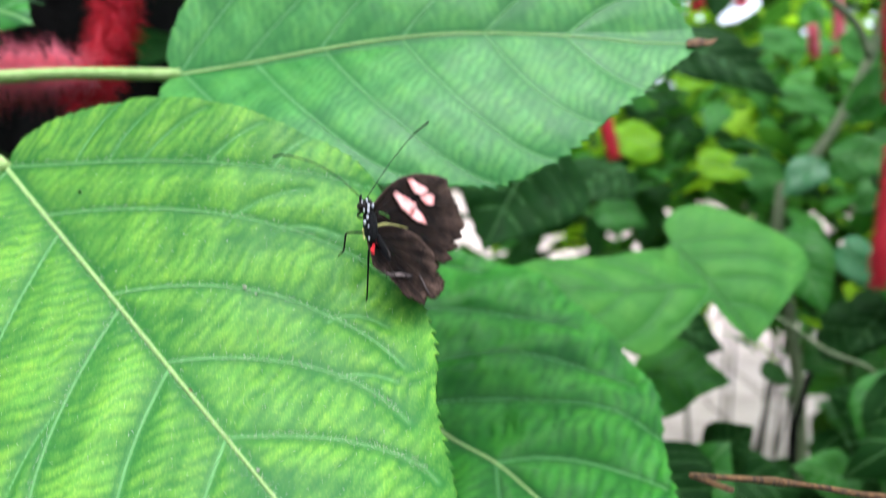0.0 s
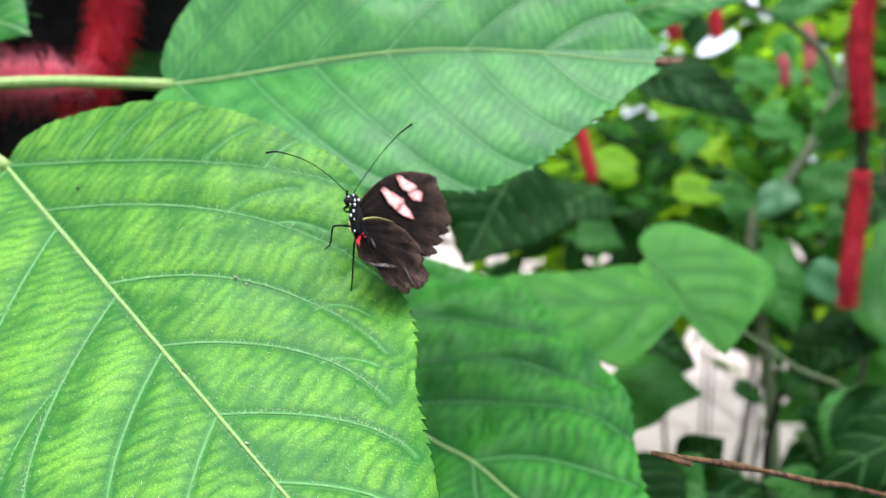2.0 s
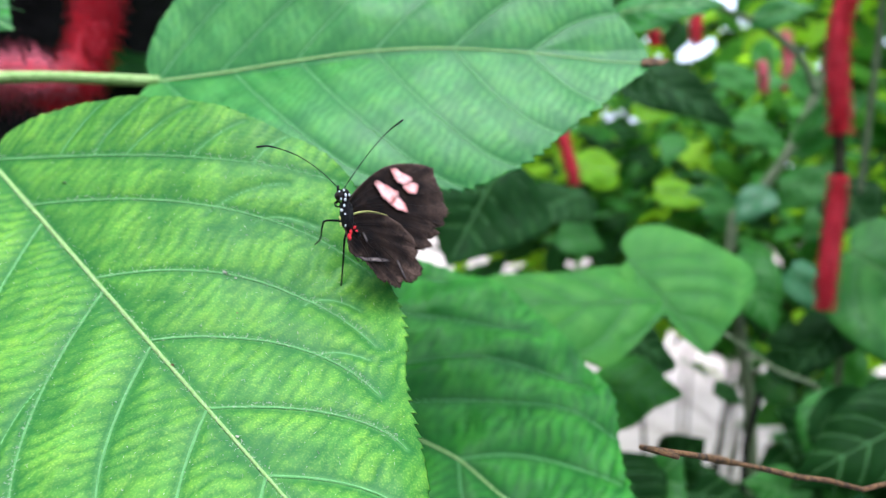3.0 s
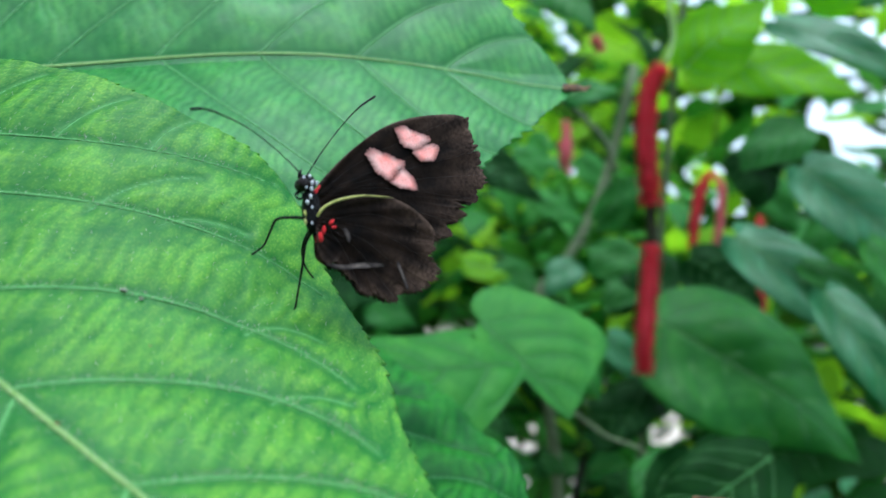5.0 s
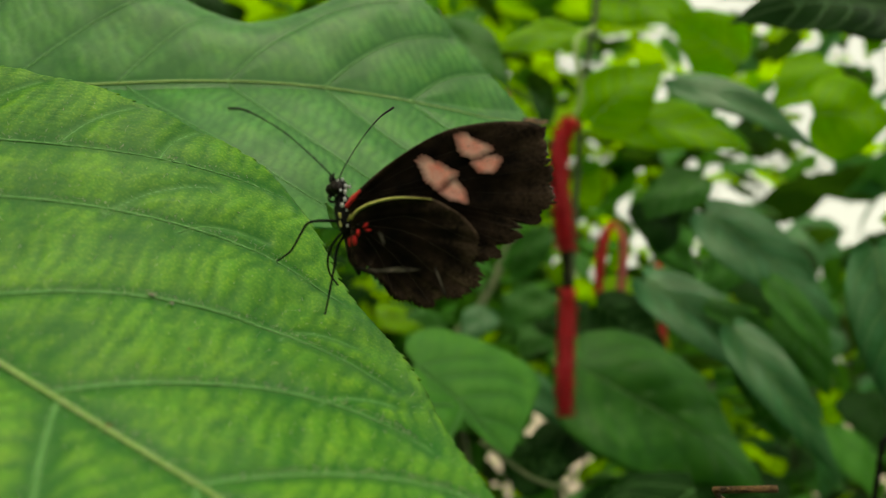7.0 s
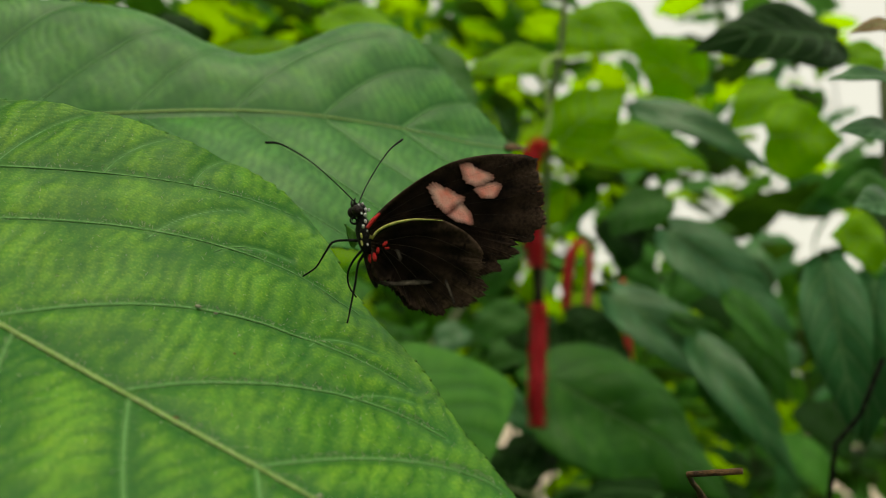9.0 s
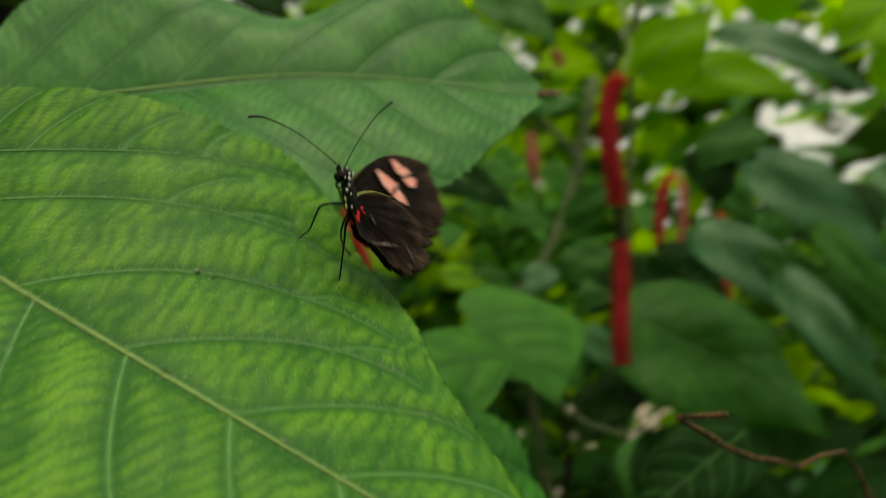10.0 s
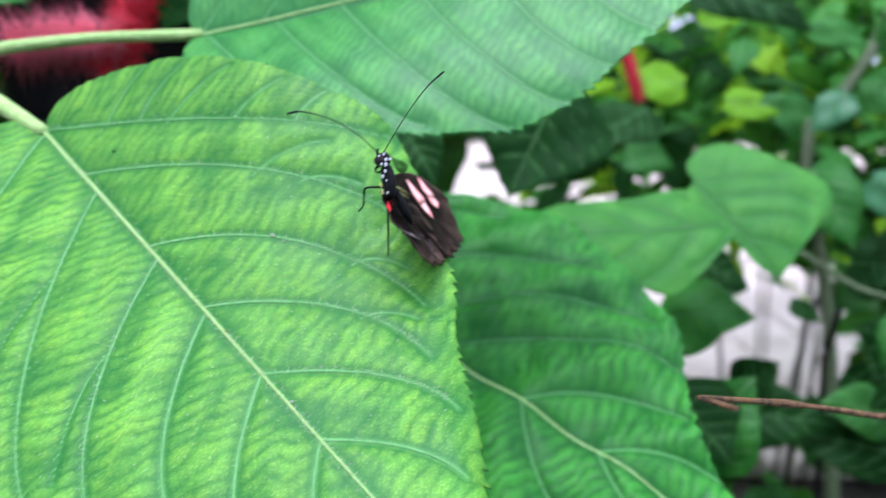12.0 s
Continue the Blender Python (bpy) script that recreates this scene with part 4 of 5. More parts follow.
dead_twig = tube("dead_twig", smooth_line([(0.0590, 0.1475, 1.1330), (0.0560, 0.1535, 1.1330), (0.0550, 0.1600, 1.1302), (0.0660, 0.1665, 1.1272), (0.0815, 0.1780, 1.1217), (0.0965, 0.1880, 1.1163), (0.1173, 0.1970, 1.1099), (0.1343, 0.2003, 1.1064), (0.18, 0.21, 1.08), (0.30, 0.26, 0.8), (0.36, 0.28, -0.02)], 110),
                 [(0.0007 + 0.0004 * i / 70 + (0.004 * ((i - 76) / 34) if i > 76 else 0)) * (1 + 0.32 * noise.noise(Vector((i * 0.83, 0.4, 0.2))) + (0.5 if i % 9 == 4 else 0)) for i in range(110)], TWIG, None, "", 8)
tagged(dead_twig, "thin dry brown dead twig with a hooked end", "twig")


# ---- background shrubs ----
def leaf_mesh(kind, tone):
    """A small leaf for the shrubs, one unit long."""
    holder = new("leaf_pattern")
    blade = sprig_leaf(holder, (0, 0, 0), (1, 0, 0), (0, 0, 1), kind, tone, 1.7 + kind)
    me = blade.data
    for o in list(blade.children):
        bpy.data.objects.remove(o)
    bpy.data.objects.remove(blade)
    bpy.data.objects.remove(holder)
    return me


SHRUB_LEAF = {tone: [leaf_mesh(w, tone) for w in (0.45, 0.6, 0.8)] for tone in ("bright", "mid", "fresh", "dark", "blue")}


def shrub(label, centre, radius, height, count, size, tones, seed, low=0.15, trunk=0.004, stems=2):
    """A shrub: several stems from the ground and leaves set round them."""
    rng = random.Random(seed)
    bush = plant(label, "shrub", (centre[0], centre[1], -0.02))
    for k in range(stems):
        a = rng.uniform(0, 6.28)
        top = (0.6 * radius * math.cos(a), 0.6 * radius * math.sin(a), height * rng.uniform(0.75, 1.0))
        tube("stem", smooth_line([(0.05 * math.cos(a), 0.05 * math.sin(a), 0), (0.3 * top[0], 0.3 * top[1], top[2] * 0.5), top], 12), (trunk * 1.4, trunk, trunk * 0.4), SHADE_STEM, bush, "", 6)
    for k in range(count):
        a, r = rng.uniform(0, 6.28), radius * math.sqrt(rng.uniform(0.1, 1))
        z = height * (1 - (1 - low) * rng.random() ** 1.3)
        ob = new("leaf", rng.choice(SHRUB_LEAF[rng.choice(tones)]))
        ob.parent = bush
        s = size * rng.uniform(0.6, 1.4)
        ob.matrix_basis = pose(r * math.cos(a), r * math.sin(a), z, rng.gauss(0, 25), rng.uniform(-5, 65), math.degrees(a) + rng.gauss(0, 50)) @ Matrix.Scale(s, 4)
    return bush


# dark leaves among the bright ones stand for shade between them
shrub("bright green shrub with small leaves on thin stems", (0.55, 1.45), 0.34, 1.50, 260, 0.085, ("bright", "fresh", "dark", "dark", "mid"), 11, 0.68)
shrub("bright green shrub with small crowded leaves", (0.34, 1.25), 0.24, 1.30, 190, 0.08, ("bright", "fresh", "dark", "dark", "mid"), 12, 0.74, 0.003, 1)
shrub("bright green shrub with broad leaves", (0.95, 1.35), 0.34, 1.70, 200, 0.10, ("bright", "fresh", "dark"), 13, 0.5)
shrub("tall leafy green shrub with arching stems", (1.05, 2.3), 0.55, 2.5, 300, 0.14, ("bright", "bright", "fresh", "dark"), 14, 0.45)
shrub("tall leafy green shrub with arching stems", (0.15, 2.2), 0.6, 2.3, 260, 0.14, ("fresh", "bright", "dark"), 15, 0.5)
# added canopy: shades the planting under it and fills gaps of sky
shrub("tall overhanging shrub added to shade the planting below", (0.85, 2.1), 0.75, 2.7, 220, 0.16, ("fresh", "bright", "dark", "bright"), 71, 0.58, 0.0028, 4)
# near-black leaf colour makes the deep shade at the left
shrub("dense shrub with deep shade put into its leaf colour", (-0.62, 1.15), 0.5, 2.4, 380, 0.18, ("dark",), 16)
shrub("dense shrub with deep shade put into its leaf colour", (-0.35, 1.9), 0.5, 2.5, 240, 0.18, ("dark", "dark", "fresh"), 17, 0.3)
shrub("dense shrub with deep shade put into its leaf colour", (-0.95, 2.0), 0.6, 2.8, 260, 0.24, ("dark",), 27, 0.25)
shrub("dark glossy shrub with long leaves", (0.95, 0.66), 0.26, 1.40, 60, 0.12, ("blue", "mid", "dark"), 18, 0.3)
shrub("glossy shrub with long leaves", (1.75, 1.3), 0.5, 1.30, 110, 0.15, ("blue", "mid", "bright"), 19, 0.3)
shrub("low dark shrub near the soil", (0.22, 0.92), 0.26, 0.80, 140, 0.10, ("dark", "fresh"), 20)
shrub("low dark shrub near the soil", (0.80, 0.95), 0.28, 0.98, 140, 0.11, ("dark", "blue"), 21)
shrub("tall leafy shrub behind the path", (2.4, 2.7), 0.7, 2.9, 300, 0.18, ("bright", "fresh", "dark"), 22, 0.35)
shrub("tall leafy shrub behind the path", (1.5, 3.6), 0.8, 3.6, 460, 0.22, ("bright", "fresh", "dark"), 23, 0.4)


for k, (x, y, h) in enumerate(((1.55, 2.25, 0.95), (2.2, 2.05, 1.0), (2.9, 2.2, 0.95))):
    shrub("low dense dark shrub beside the paving", (x, y), 0.36, h, 170, 0.17, ("dark", "dark", "fresh"), 50 + k, 0.12)
shrub("leafy shrub with small pale green leaves", (0.64, 0.98), 0.28, 1.36, 210, 0.055, ("mid", "fresh", "bright", "dark"), 61, 0.74, 0.003)
shrub("leafy shrub with small pale green leaves", (0.38, 0.98), 0.15, 1.34, 110, 0.05, ("mid", "fresh", "mid", "dark"), 62, 0.82, 0.003, 1)
# unseen planting, added to close the clearing all round; it holds back sky light
shrub("dense tall shrub with large leaves, added out of view", (-1.7, -0.50), 0.55, 1.9, 170, 0.26, ("dark", "fresh"), 41, 0.2, 0.008, 3)
shrub("dense tall shrub with large leaves, added out of view", (-0.8, -1.9), 0.60, 1.9, 190, 0.26, ("dark", "fresh"), 42, 0.2, 0.008, 3)
shrub("dense tall shrub with large leaves, added out of view", (0.50, -2.1), 0.60, 1.9, 190, 0.26, ("dark", "fresh", "mid"), 43, 0.2, 0.008, 3)
shrub("dense tall shrub with large leaves, added out of view", (1.7, -1.4), 0.55, 1.8, 160, 0.24, ("dark", "fresh", "mid"), 44, 0.2, 0.008, 3)
shrub("leafy shrub with arching stems, added out of view", (-1.5, 1.0), 0.60, 2.2, 150, 0.24, ("dark", "fresh"), 45, 0.2, 0.008, 3)
shrub("leafy shrub with arching stems, added out of view", (1.75, 0.15), 0.50, 1.5, 130, 0.20, ("fresh", "mid"), 46, 0.2, 0.006, 3)

shrub("tall sparse shrub with some leaves coloured as if backlit", (1.85, 1.10), 0.45, 2.25, 140, 0.15, ("bright", "fresh", "dark", "blue"), 24, 0.55)


def tree(label, at, radius, height, seed):
    """A tree trunk with limbs and a leafy crown; its near-black bark colour holds the shade."""
    rng = random.Random(seed)
    ob = plant(label, "tree", (at[0], at[1], -0.03))
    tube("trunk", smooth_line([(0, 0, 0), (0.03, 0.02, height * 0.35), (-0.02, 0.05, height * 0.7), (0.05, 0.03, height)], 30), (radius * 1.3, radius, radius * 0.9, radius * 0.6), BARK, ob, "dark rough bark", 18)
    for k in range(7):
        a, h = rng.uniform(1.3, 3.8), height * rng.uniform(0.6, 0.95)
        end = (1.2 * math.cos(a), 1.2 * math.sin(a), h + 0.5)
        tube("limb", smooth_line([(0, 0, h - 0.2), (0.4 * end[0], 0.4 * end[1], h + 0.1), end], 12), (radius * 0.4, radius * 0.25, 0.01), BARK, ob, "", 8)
        for i in range(26):
            leaf_ob = new("leaf", rng.choice(SHRUB_LEAF[rng.choice(("dark", "fresh", "bright"))]))
            leaf_ob.parent = ob
            f = rng.uniform(0.3, 1.1)
            leaf_ob.matrix_basis = pose(f * end[0] + rng.gauss(0, 0.18), f * end[1] + rng.gauss(0, 0.18), h + 0.35 * f + rng.gauss(0, 0.15), rng.gauss(0, 30), rng.uniform(0, 60), rng.uniform(0, 360)) @ Matrix.Scale(rng.uniform(0.12, 0.24), 4)


tree("tree trunk coloured near black for shade, with a leafy crown", (-0.42, 0.92), 0.14, 2.3, 31)


def far_planting():
    """The far planting round the place: a ring of many leaf clumps."""
    rng = np.random.default_rng(5)
    verts, faces = [], []
    for k in range(14000):
        a = rng.uniform(0, 2 * math.pi)
        r = rng.uniform(17, 23)
        top = 3.2 + 0.8 * math.sin(3 * a + 1) + 0.5 * math.sin(7 * a)
        z = top * rng.random() ** 0.8
        c = np.array([r * math.cos(a), r * math.sin(a) + 0.5, z])
        x = rng.normal(0, 1, 3)
        x /= np.linalg.norm(x)
        y = np.cross(x, rng.normal(0, 1, 3))
        y /= np.linalg.norm(y)
        s = rng.uniform(0.25, 0.7)
        o = len(verts)
        verts += [c - x * s, c + y * s * 0.45, c + x * s, c - y * s * 0.45]
        faces += [(o, o + 1, o + 2), (o, o + 2, o + 3)]
    tagged(mesh_object("far_planting", verts, faces, GREEN["fresh"], None, "", False), "distant mass of green garden planting", "planting", kind="stuff")


far_planting()


# ---- butterfly ----
U, V, F = Vector((0.8508, 0.0354, 0.5242)), Vector((0.0, 0.9977, -0.0673)), Vector((-0.5254, 0.0573, 0.8489))
butterfly = new("butterfly")
butterfly.empty_display_size = 0.01
butterfly.matrix_basis = Matrix(((U[0], V[0], F[0], -0.0189), (U[1], V[1], F[1], 0.1781), (U[2], V[2], F[2], 1.1752), (0, 0, 0, 1)))
tagged(butterfly, "brown-black butterfly with salmon wing bands perched on a leaf edge", "butterfly")


def mm(*p):
    return tuple(0.001 * q for q in p)


def wing_mesh(name, outline, ragged, camber, root, seed, wear):
    """A thin wing with radiating folds and a tattered outer margin, in its own x-z plane."""
    rim = smooth_line([mm(*p) for p in outline] + [mm(*outline[0])], 520)[:-1]
    c = np.array(mm(*root))
    n, rings = len(rim), 20
    verts, faces, worn_sheen = [], [], []
    for i, p in enumerate(rim):
        s = i / n
        cut = 0.0
        if ragged[0] < s < ragged[1]:
            cut = 0.0012 * max(0, noise.noise(Vector((s * 55, seed, 0.3))) - 0.05) ** 0.8 + 0.0013 * abs(noise.noise(Vector((s * 210, seed, 1.7)))) + (0.0014 if noise.noise(Vector((s * 120, seed, 7.0))) > 0.38 else 0)
            cut -= 0.0016 * max(0, noise.noise(Vector((s * 330, seed, 4.4))) - 0.12)
        d = p - c
        p = p - d / (np.linalg.norm(d) + 1e-9) * cut
        for k in range(rings + 1):
            f = k / rings
            q = c + (p - c) * f
            ang = math.atan2(q[1] - 0.0025, q[0] - 0.001)
            lift = camber * math.sin(math.pi * min(1, f)) + 0.00012 * math.sin(ang * 38) * f + 0.00018 * f * f * math.sin(ang * 7 + seed)
            verts.append((q[0], lift, q[1]))
            far = max(0.0, min(1.0, math.hypot(q[0] - 0.004, q[1] - 0.001) / wear))
            # wear at the rim, and sheen of the outer wing painted as paler brown
            worn_sheen.append(min(1.0, 0.55 * f ** 9 + far ** 3.5 * (0.25 + 0.55 * max(0, math.sin(ang * 34 + 1.5 * math.sin(ang * 11))) ** 2)))
    w = rings + 1
    for i in range(n):
        j = (i + 1) % n
        for k in range(rings):
            faces.append((i * w + k, j * w + k, j * w + k + 1, i * w + k + 1))
    me = bpy.data.meshes.new(name)
    me.from_pydata(verts, [], faces)
    me.materials.append(WING)
    me.attributes.new("worn_sheen", "FLOAT", "POINT").data.foreach_set("value", np.array(worn_sheen, np.float32))
    me.shade_smooth()
    return me


FORE = [(5.0, 3.7), (8.6, 5.3), (14.2, 6.7), (20.5, 7.5), (26.3, 7.5), (32.0, 6.1), (37.3, 3.9), (41.0, 1.6), (42.8, -0.8), (41.9, -3.0), (41.4, -6.5), (39.6, -9.3), (38.1, -13.4), (35.8, -13.3), (33.8, -15.0), (31.4, -12.9), (30.6, -14.2), (30.2, -16.0), (27.6, -15.7), (26.0, -15.9), (25.0, -17.3), (21.7, -16.7), (18.3, -12.6), (10.7, -4.3), (4.9, 1.3)]
HIND = [(3.9, 1.1), (5.6, 2.1), (9.3, 2.0), (14.0, 0.6), (18.1, -1.7), (21.0, -5.4), (22.5, -8.7), (22.9, -11.6), (22.1, -14.4), (20.5, -16.0), (20.7, -18.8), (18.4, -20.1), (14.9, -20.6), (12.3, -18.9), (9.9, -19.9), (7.9, -18.4), (5.0, -15.6), (4.3, -12.8), (2.9, -8.9), (1.1, -6.5), (1.0, -4.7), (2.6, -1.4)]
fore_mesh = wing_mesh("forewing", FORE, (0.38, 0.74), 0.0003, (12, 2), 3, 0.043)
hind_mesh = wing_mesh("hindwing", HIND, (0.38, 0.86), 0.0004, (8, -5), 8, 0.023)


def blotch(name, outline, parent, material, lift, label=""):
    """A patch of coloured scales lying just proud of a wing, thinning out at its edge."""
    rim = smooth_line([mm(*p) for p in outline] + [mm(*outline[0])], 90)[:-1]
    c = rim.mean(0)
    rng = random.Random(len(outline))
    k, steps = len(rim), (0.0, 0.45, 0.62, 0.76, 0.88, 1.0)
    jag = [1.12 + rng.uniform(-0.10, 0.10) + 0.05 * math.sin(i * 0.37) for i in range(k)]
    verts = [(c[0] + (p[0] - c[0]) * f * (1 + (jag[i] - 1) * f), lift, c[1] + (p[1] - c[1]) * f * (1 + (jag[i] - 1) * f)) for f in steps for i, p in enumerate(rim)]
    faces = [(a * k + i, (a + 1) * k + i, (a + 1) * k + (i + 1) % k, a * k + (i + 1) % k) for a in range(len(steps) - 1) for i in range(k)]
    ob = mesh_object(name, verts, faces, material, parent, label, False)
    ob.data.attributes.new("edge", "FLOAT", "POINT").data.foreach_set("value", np.repeat(np.array(steps, np.float32), k))
    solid = ob.modifiers.new("thickness", "SOLIDIFY")
    solid.thickness, solid.offset = 0.00004, 0
    return ob


def wing_pair():
    """Forewing and hindwing of one side, with their marks."""
    pair = []
    for name, me in (("forewing", fore_mesh), ("hindwing", hind_mesh)):
        ob = new(name, me)
        ob.parent = butterfly
        solid = ob.modifiers.new("thickness", "SOLIDIFY")
        solid.thickness, solid.offset = 0.00012, 0
        pair.append(ob)
    fw, hw = pair
    for s in (-0.00038, 0.00072):
        blotch("wing_band", [(19.6, 5.0), (21.4, 4.9), (22.6, 3.2), (24.6, 0.6), (24.4, -0.6), (22.4, -1.1), (20.4, -1.2), (19.6, 0.6), (19.3, 2.8)], fw, SALMON, s, "salmon pink wing band")
        blotch("wing_band", [(20.6, -1.6), (23.6, -1.0), (24.6, -2.2), (24.7, -4.4), (24.0, -5.6), (22.4, -4.4), (20.8, -2.8)], fw, SALMON, s, "salmon pink wing band")
        blotch("wing_band", [(27.6, 5.9), (29.6, 5.4), (30.2, 4.0), (32.2, 1.7), (31.4, 0.6), (28.6, 0.9), (27.3, 2.2), (27.0, 4.4)], fw, SALMON, s, "salmon pink wing band")
        blotch("wing_band", [(28.0, 0.5), (30.4, 0.2), (32.6, -0.4), (32.8, -1.8), (30.9, -2.9), (29.2, -2.2), (28.0, -0.9)], fw, SALMON, s, "pale pink wing band")
    for mid, end in (((19, 4.5), (39.5, 1.4)), ((20, 1.5), (41.0, -2.6)), ((20, 0.0), (40.3, -6.6)), ((19.5, -1.3), (38.0, -10.8)), ((18.5, -2.0), (33.0, -13.5)), ((15, -2.5), (27.0, -15.2))):
        tube("wing_vein", smooth_line([(0.007, -0.00034, 0.0038), (0.001 * mid[0], -0.00034, 0.001 * mid[1]), (0.001 * end[0], -0.0004, 0.001 * end[1])], 20), (0.00006, 0.00006, 0.00005), BLACK, fw, "", 6, 0.4)
    for mid, end in (((14, -3.5), (22.0, -12.5)), ((12.5, -6), (20.0, -17.3)), ((10.5, -8), (14.6, -19.6)), ((8, -8.5), (9.8, -18.6)), ((5.5, -7.0), (4.8, -13.5))):
        tube("wing_vein", smooth_line([(0.0045, -0.0004, 0.0), (0.001 * mid[0], -0.00042, 0.001 * mid[1]), (0.001 * end[0], -0.0004, 0.001 * end[1])], 20), (0.00008, 0.00009, 0.00006), WING_PALE, hw, "", 6, 0.4)
    stripe = smooth_line([(0.0040, -0.0004, 0.0011), (0.0060, -0.0005, 0.0020), (0.0092, -0.0005, 0.0019), (0.0131, -0.0005, 0.0008), (0.0165, -0.0005, -0.0010), (0.0185, -0.0005, -0.0022)], 30)
    tube("costal_stripe", stripe, (0.0005, 0.00055, 0.0005, 0.0003, 0.0001), YELLOW, hw, "yellow stripe along the wing edge", 8, 0.5)
    for x, z, r, way in ((5.9, -1.0, 0.50, (1, 0, 0.3)), (4.0, -1.6, 0.55, (0.6, 0, 1)), (5.9, -2.0, 0.40, (1, 0, -0.5)), (2.8, -2.5, 0.70, (0.4, 0, 1))):
        ellipsoid("red_spot", (0.001 * x, -0.0003, 0.001 * z), way, 0.001 * r * 1.35, 0.001 * r * 0.7, SCARLET, hw, "scarlet spot", 0.1, 8, 10)
    blotch("worn_patch", [(1.8, -7.4), (3.6, -8.6), (6.0, -9.5), (8.6, -10.7), (10.6, -12.4), (7.6, -11.3), (5.0, -10.1), (3.0, -9.0)], hw, WING_FADED, -0.00038, "worn paler scales")
    blotch("worn_patch", [(7.2, -3.0), (7.9, -3.6), (7.6, -5.2), (7.0, -5.4)], hw, WING_FADED, -0.00042, "worn paler scales")
    blotch("worn_patch", [(13.2, -13.5), (13.7, -13.7), (13.2, -18.0), (12.7, -18.0)], hw, WING_FADED, -0.0004, "worn paler scales")
    return pair


near_wings = wing_pair()
far_wings = wing_pair()
tube("red_streak", smooth_line([mm(4.5, -0.5, 3.4), mm(6.3, -0.5, 4.3), mm(8.2, -0.4, 4.9)], 10), (0.00035, 0.00045, 0.0002), SCARLET, near_wings[0], "scarlet streak at the wing base")

# body
head_at, thorax_at = mm(5.8, 0.9, 7.2), mm(4.0, 0.6, 2.6)
ellipsoid("thorax", thorax_at, (2.2, 0.3, 5.2), 0.0042, 0.0017, BLACK, butterfly, "black thorax", 0.15)
ellipsoid("head", head_at, (1, 0.2, 2), 0.0016, 0.0015, BLACK, butterfly, "black head with white dots", 0.1)
ellipsoid("abdomen", mm(3.4, 3.0, -3.6), (1.0, -2.6, 9), 0.0055, 0.0012, BLACK, butterfly, "slender dark abdomen", 0.05)
for s in (-1, 1):
    ellipsoid("eye", mm(4.75, 0.9 + 1.0 * s, 7.5), (0.3, s, 0.2), 0.0011, 0.00125, EYE_M, butterfly, "dark compound eye", 0, 10, 12)
    tube("palp", smooth_line([mm(5.0, 0.9 + 0.5 * s, 8.3), mm(5.2, 0.9 + 0.7 * s, 9.3), mm(5.8, 0.9 + 0.8 * s, 10.0)], 8), (0.0003, 0.0003, 0.0001), BLACK, butterfly)
for x, y, z, r in ((6.2, -0.62, 6.9, 0.34), (7.0, -0.35, 6.5, 0.30), (5.6, -0.55, 6.0, 0.36), (6.4, -0.2, 8.2, 0.26), (5.3, -0.5, 8.4, 0.22), (4.7, -1.0, 4.8, 0.32), (3.6, -1.25, 4.1, 0.34), (3.9, -1.35, 2.9, 0.2), (2.6, -1.2, 0.4, 0.24), (4.8, -0.9, 6.6, 0.22)):
    ellipsoid("white_dot", mm(x, y - 0.12, z), (0.5, 0, 1), 0.0013 * r, 0.001 * r, WHITE, butterfly, "white dot", 0.15, 6, 8)
for x, y, z in ((2.3, -1.15, 2.6), (1.7, -0.95, 1.2)):
    ellipsoid("yellow_dash", mm(x, y - 0.1, z), (0.3, 0, 1), 0.0006, 0.00026, YELLOW, butterfly, "pale yellow dash", 0.1, 6, 8)
curl = [mm(3.5 - 0.85 * (1 - k / 26) * math.cos(k * 0.42 - 0.6), 0.8, 6.0 + 0.9 * (1 - k / 26) * math.sin(k * 0.42 - 0.6) * -1) for k in range(17)]
tube("proboscis", [mm(4.6, 0.4, 7.0)] + curl, (0.00022, 0.00024, 0.0002, 0.00012), BLACK, butterfly, "coiled proboscis", 6)
tube("antenna", smooth_line([mm(5.6, 0.3, 8.6), mm(3.6, 1.0, 15.0), mm(0.5, 0.5, 21.0), mm(-4.0, -1.0, 25.8), mm(-7.0, -1.6, 27.2)], 40), (0.00013, 0.00011, 0.00011, 0.00014, 0.00028), BLACK, butterfly, "thin clubbed antenna", 6)
tube("antenna", smooth_line([mm(6.4, 1.2, 8.6), mm(11.0, 3.2, 11.2), mm(17.2, 4.9, 14.2), mm(23.0, 6.6, 16.4), mm(27.7, 7.6, 17.3)], 40), (0.00013, 0.00011, 0.00011, 0.00014, 0.00028), BLACK, butterfly, "thin clubbed antenna", 6)


def leg(points):
    tube("leg", smooth_line([mm(*p) for p in points], 30), (0.00034, 0.00027, 0.00024, 0.0002, 0.00017), BLACK, butterfly, "jointed black leg", 7)


leg([(3.2, 0.4, 1.2), (0.5, 1.6, 3.0), (-1.8, 3.3, 4.0), (-3.2, 5.2, 3.0), (-5.2, 8.6, 1.0), (-6.4, 10.4, 0.6), (-7.6, 11.8, 0.4)])
leg([(2.6, 0.4, -0.6), (1.3, 1.6, -1.6), (0.3, 2.4, -2.6), (-1.8, 3.4, -5.8), (-4.8, 5.2, -10.2), (-5.6, 5.7, -11.4), (-6.3, 6.0, -12.2)])
leg([(3.0, 1.4, 0.0), (1.6, 6.0, -1.5), (0.5, 9.0, -3.6), (0.0, 10.2, -6.2), (0.4, 10.4, -9.0)])


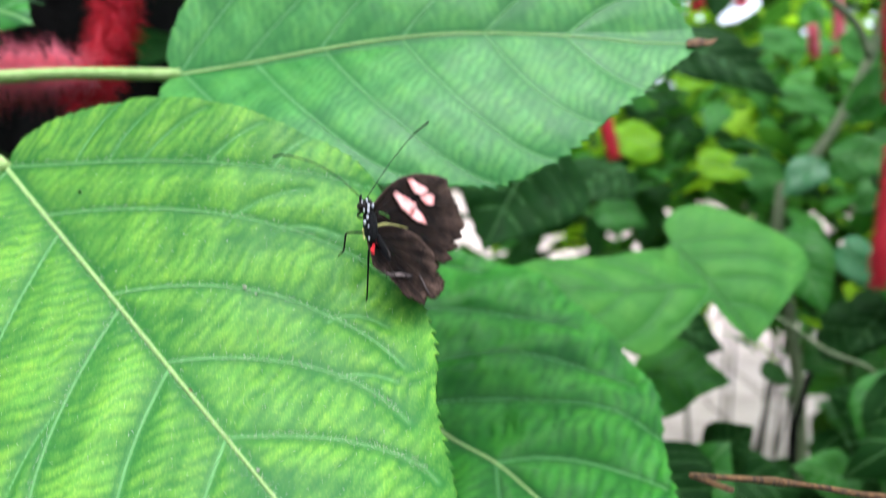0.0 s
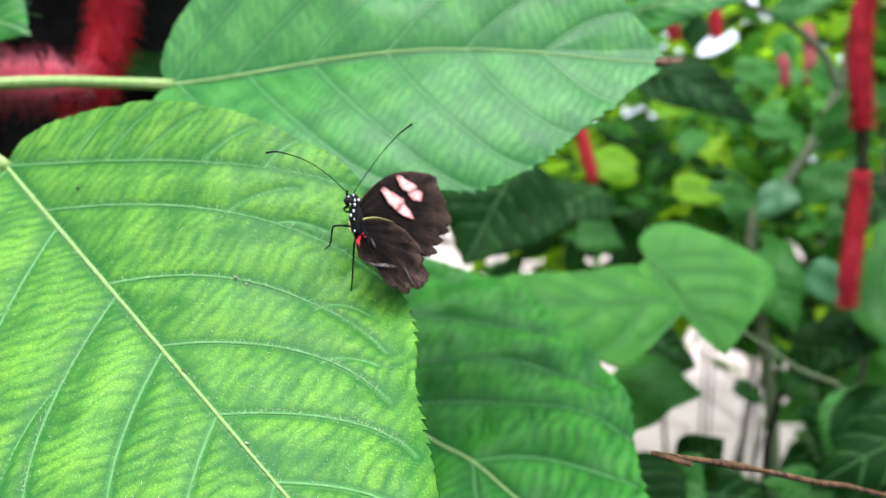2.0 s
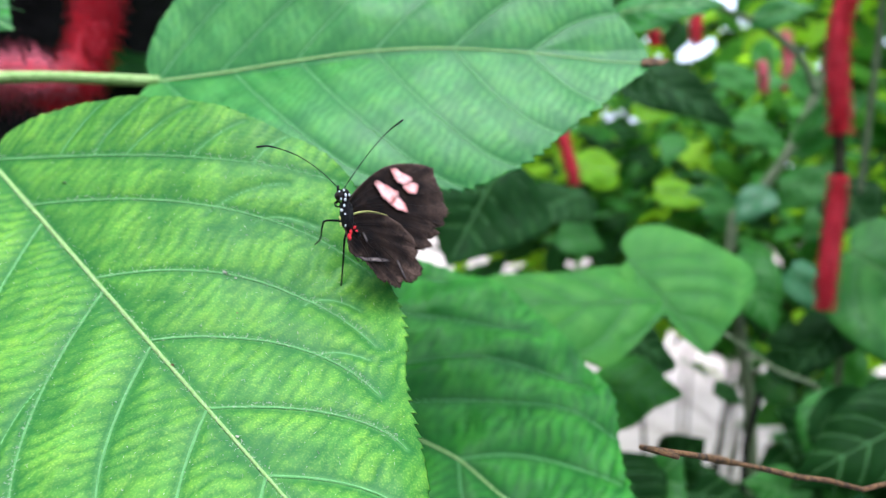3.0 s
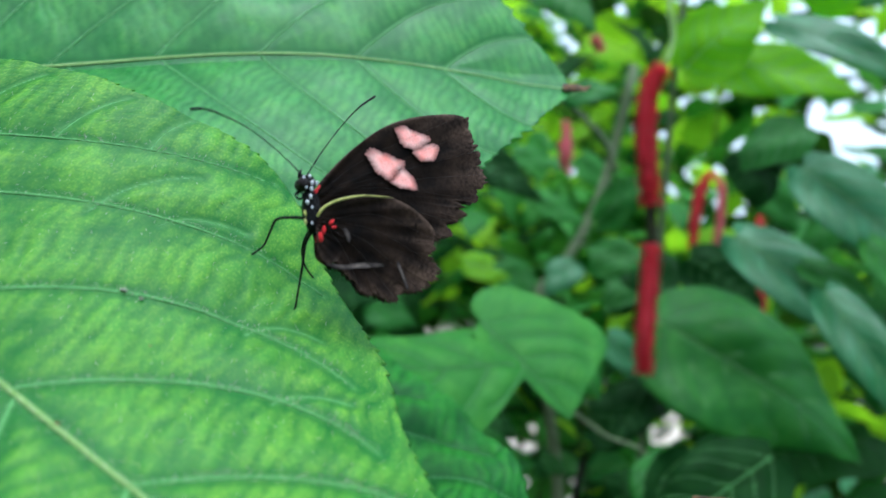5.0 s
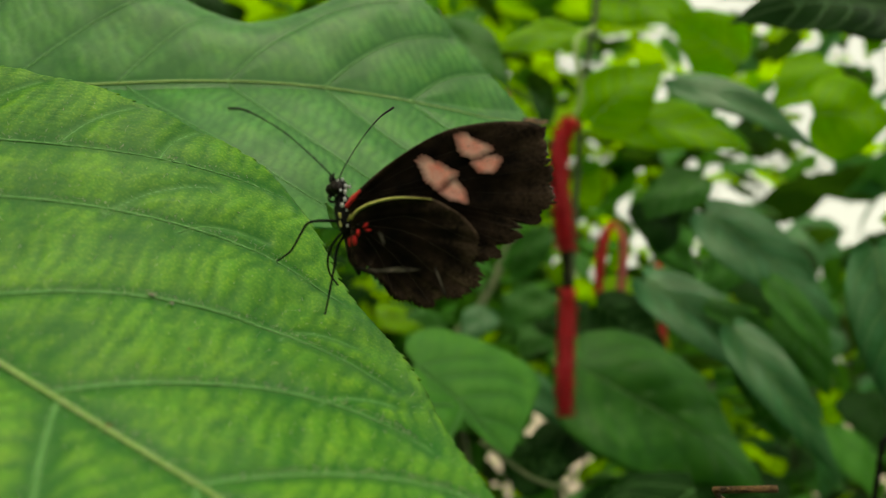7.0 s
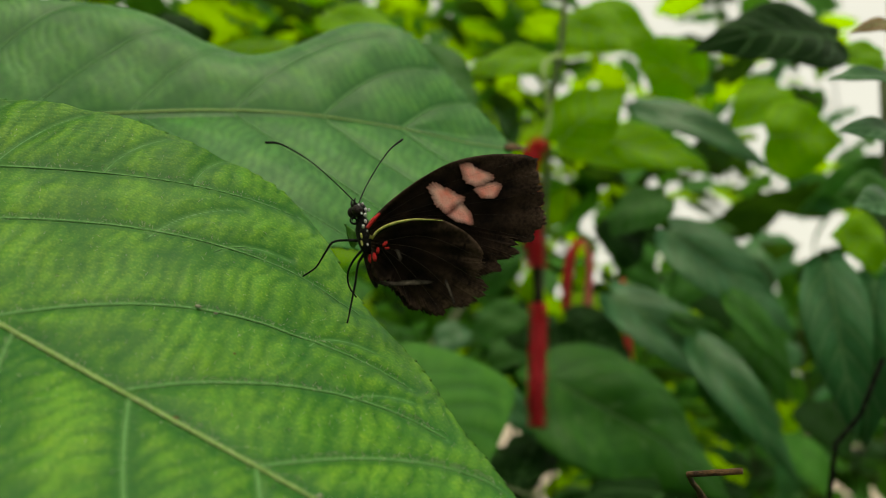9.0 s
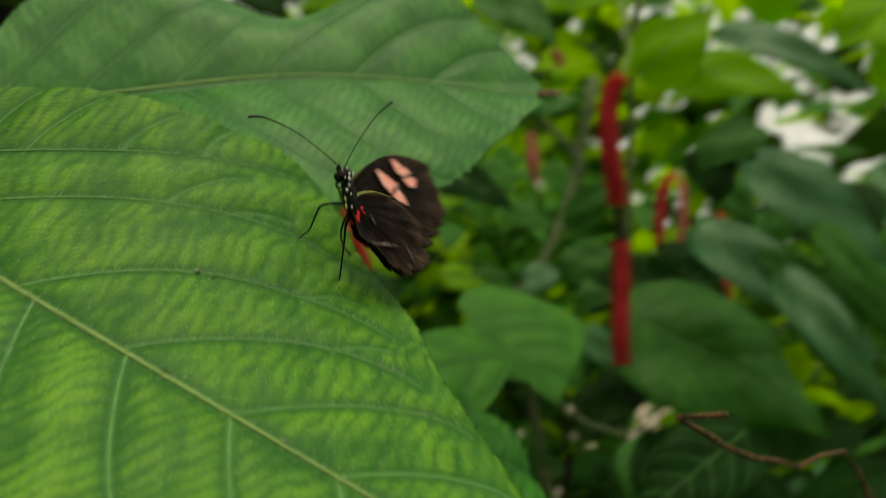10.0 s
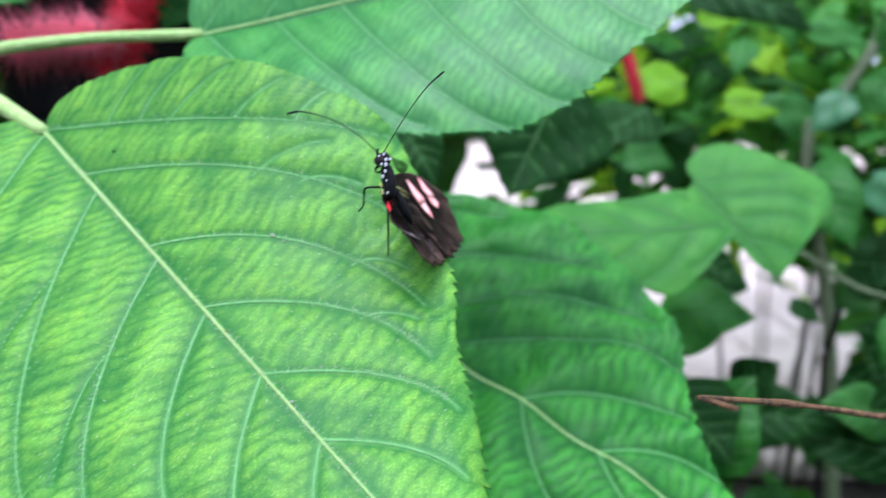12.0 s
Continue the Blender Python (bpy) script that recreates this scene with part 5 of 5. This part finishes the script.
# ---- small things on the leaf ----
def on_leaf(x, y, name, size, material, label, category):
    """A tiny bit lying on the large leaf, at x along and y across."""
    m = main_leaf.matrix_basis
    z = float(main_leaf_bend(np.array([x]), np.array([y]))[0])
    p = m @ Vector((x, y, z - 0.0004))
    ob = ellipsoid(name, (0, 0, 0), (1, 0.4, 0), size, size * 0.55, material, None, "", 0.5, 6, 8)
    ob.matrix_basis = Matrix.Translation(p) @ m.to_3x3().to_4x4()
    tagged(ob, label, category)


on_leaf(0.0958, 0.0246, "speck", 0.0006, GRIT, "pale crumb stuck on a leaf vein", "speck")
on_leaf(0.0992, 0.0256, "speck", 0.0004, GRIT, "pale crumb stuck on a leaf vein", "speck")
on_leaf(0.0335, 0.0105, "leaf_bit", 0.0008, GREEN["dark"], "tiny dark green leaf bit on the leaf", "leaf bit")
on_leaf(0.111, 0.0005, "speck", 0.0005, TWIG, "brown scar on the midrib", "speck")
on_leaf(0.108, 0.0200, "speck", 0.00028, TWIG, "tiny brown dot on the leaf", "speck")
on_leaf(0.138, 0.0008, "speck", 0.00045, GRIT, "tiny white fleck on the leaf", "speck")


# ---- what moves ----
def motions():
    rows = [(0.0, 54), (1.0, 52), (2.5, 48), (2.7, 47), (3.5, 40), (4.3, 24), (4.5, 18), (4.7, 11), (5.0, 5), (5.5, 1), (6.0, -16), (6.5, -27), (7.0, -31), (7.2, -32), (8.0, -31), (8.8, -28), (9.1, -25), (9.2, 4),
            (9.3, 34), (9.4, 40), (9.5, 22), (9.6, 18), (9.7, 38), (9.8, 16), (9.9, 20), (10.0, 34), (10.2, 46), (10.5, 58), (11.0, 69), (11.5, 74), (12.0, 75)]

    def droop(t):
        return 0 if t < 10.3 else min(1, t - 10.3)

    def raised(t):
        return float(np.interp(t, (0, 2.7, 4.3, 5.0, 5.5, 6.0), (-5, -5, -7, -7, -3, 0)))

    def shut(a):
        return max(0, min(1, a / 45))

    rest = butterfly.matrix_basis.copy()
    walk(butterfly, [(t, Matrix.Translation(Vector((0.12 * d, -d, -0.07 * d))) @ rest) for t, d in ((0, 0), (9.2, 0), (10.5, 0.0015), (11.0, 0.005), (11.5, 0.0095), (12.0, 0.0105))])
    fore, hind = near_wings
    walk(fore, [(t, pose(0, 0.0004, 0, 0, 13 * droop(t) + raised(t), a)) for t, a in rows])
    walk(hind, [(t, pose(0, -0.0004 - 0.0026 * shut(a), 0, 0, 4 * droop(t), a - 5 + 8 * shut(a))) for t, a in rows])
    for wing in far_wings:
        walk(wing, [(t, pose(0, 0.0012 if wing is far_wings[0] else 0.0016, 0, 0, (13 * droop(t) + raised(t)) if wing is far_wings[0] else 4 * droop(t), a + 1.5 + (0.02 * (60 - a) if a < 60 else 0))) for t, a in rows])


motions()
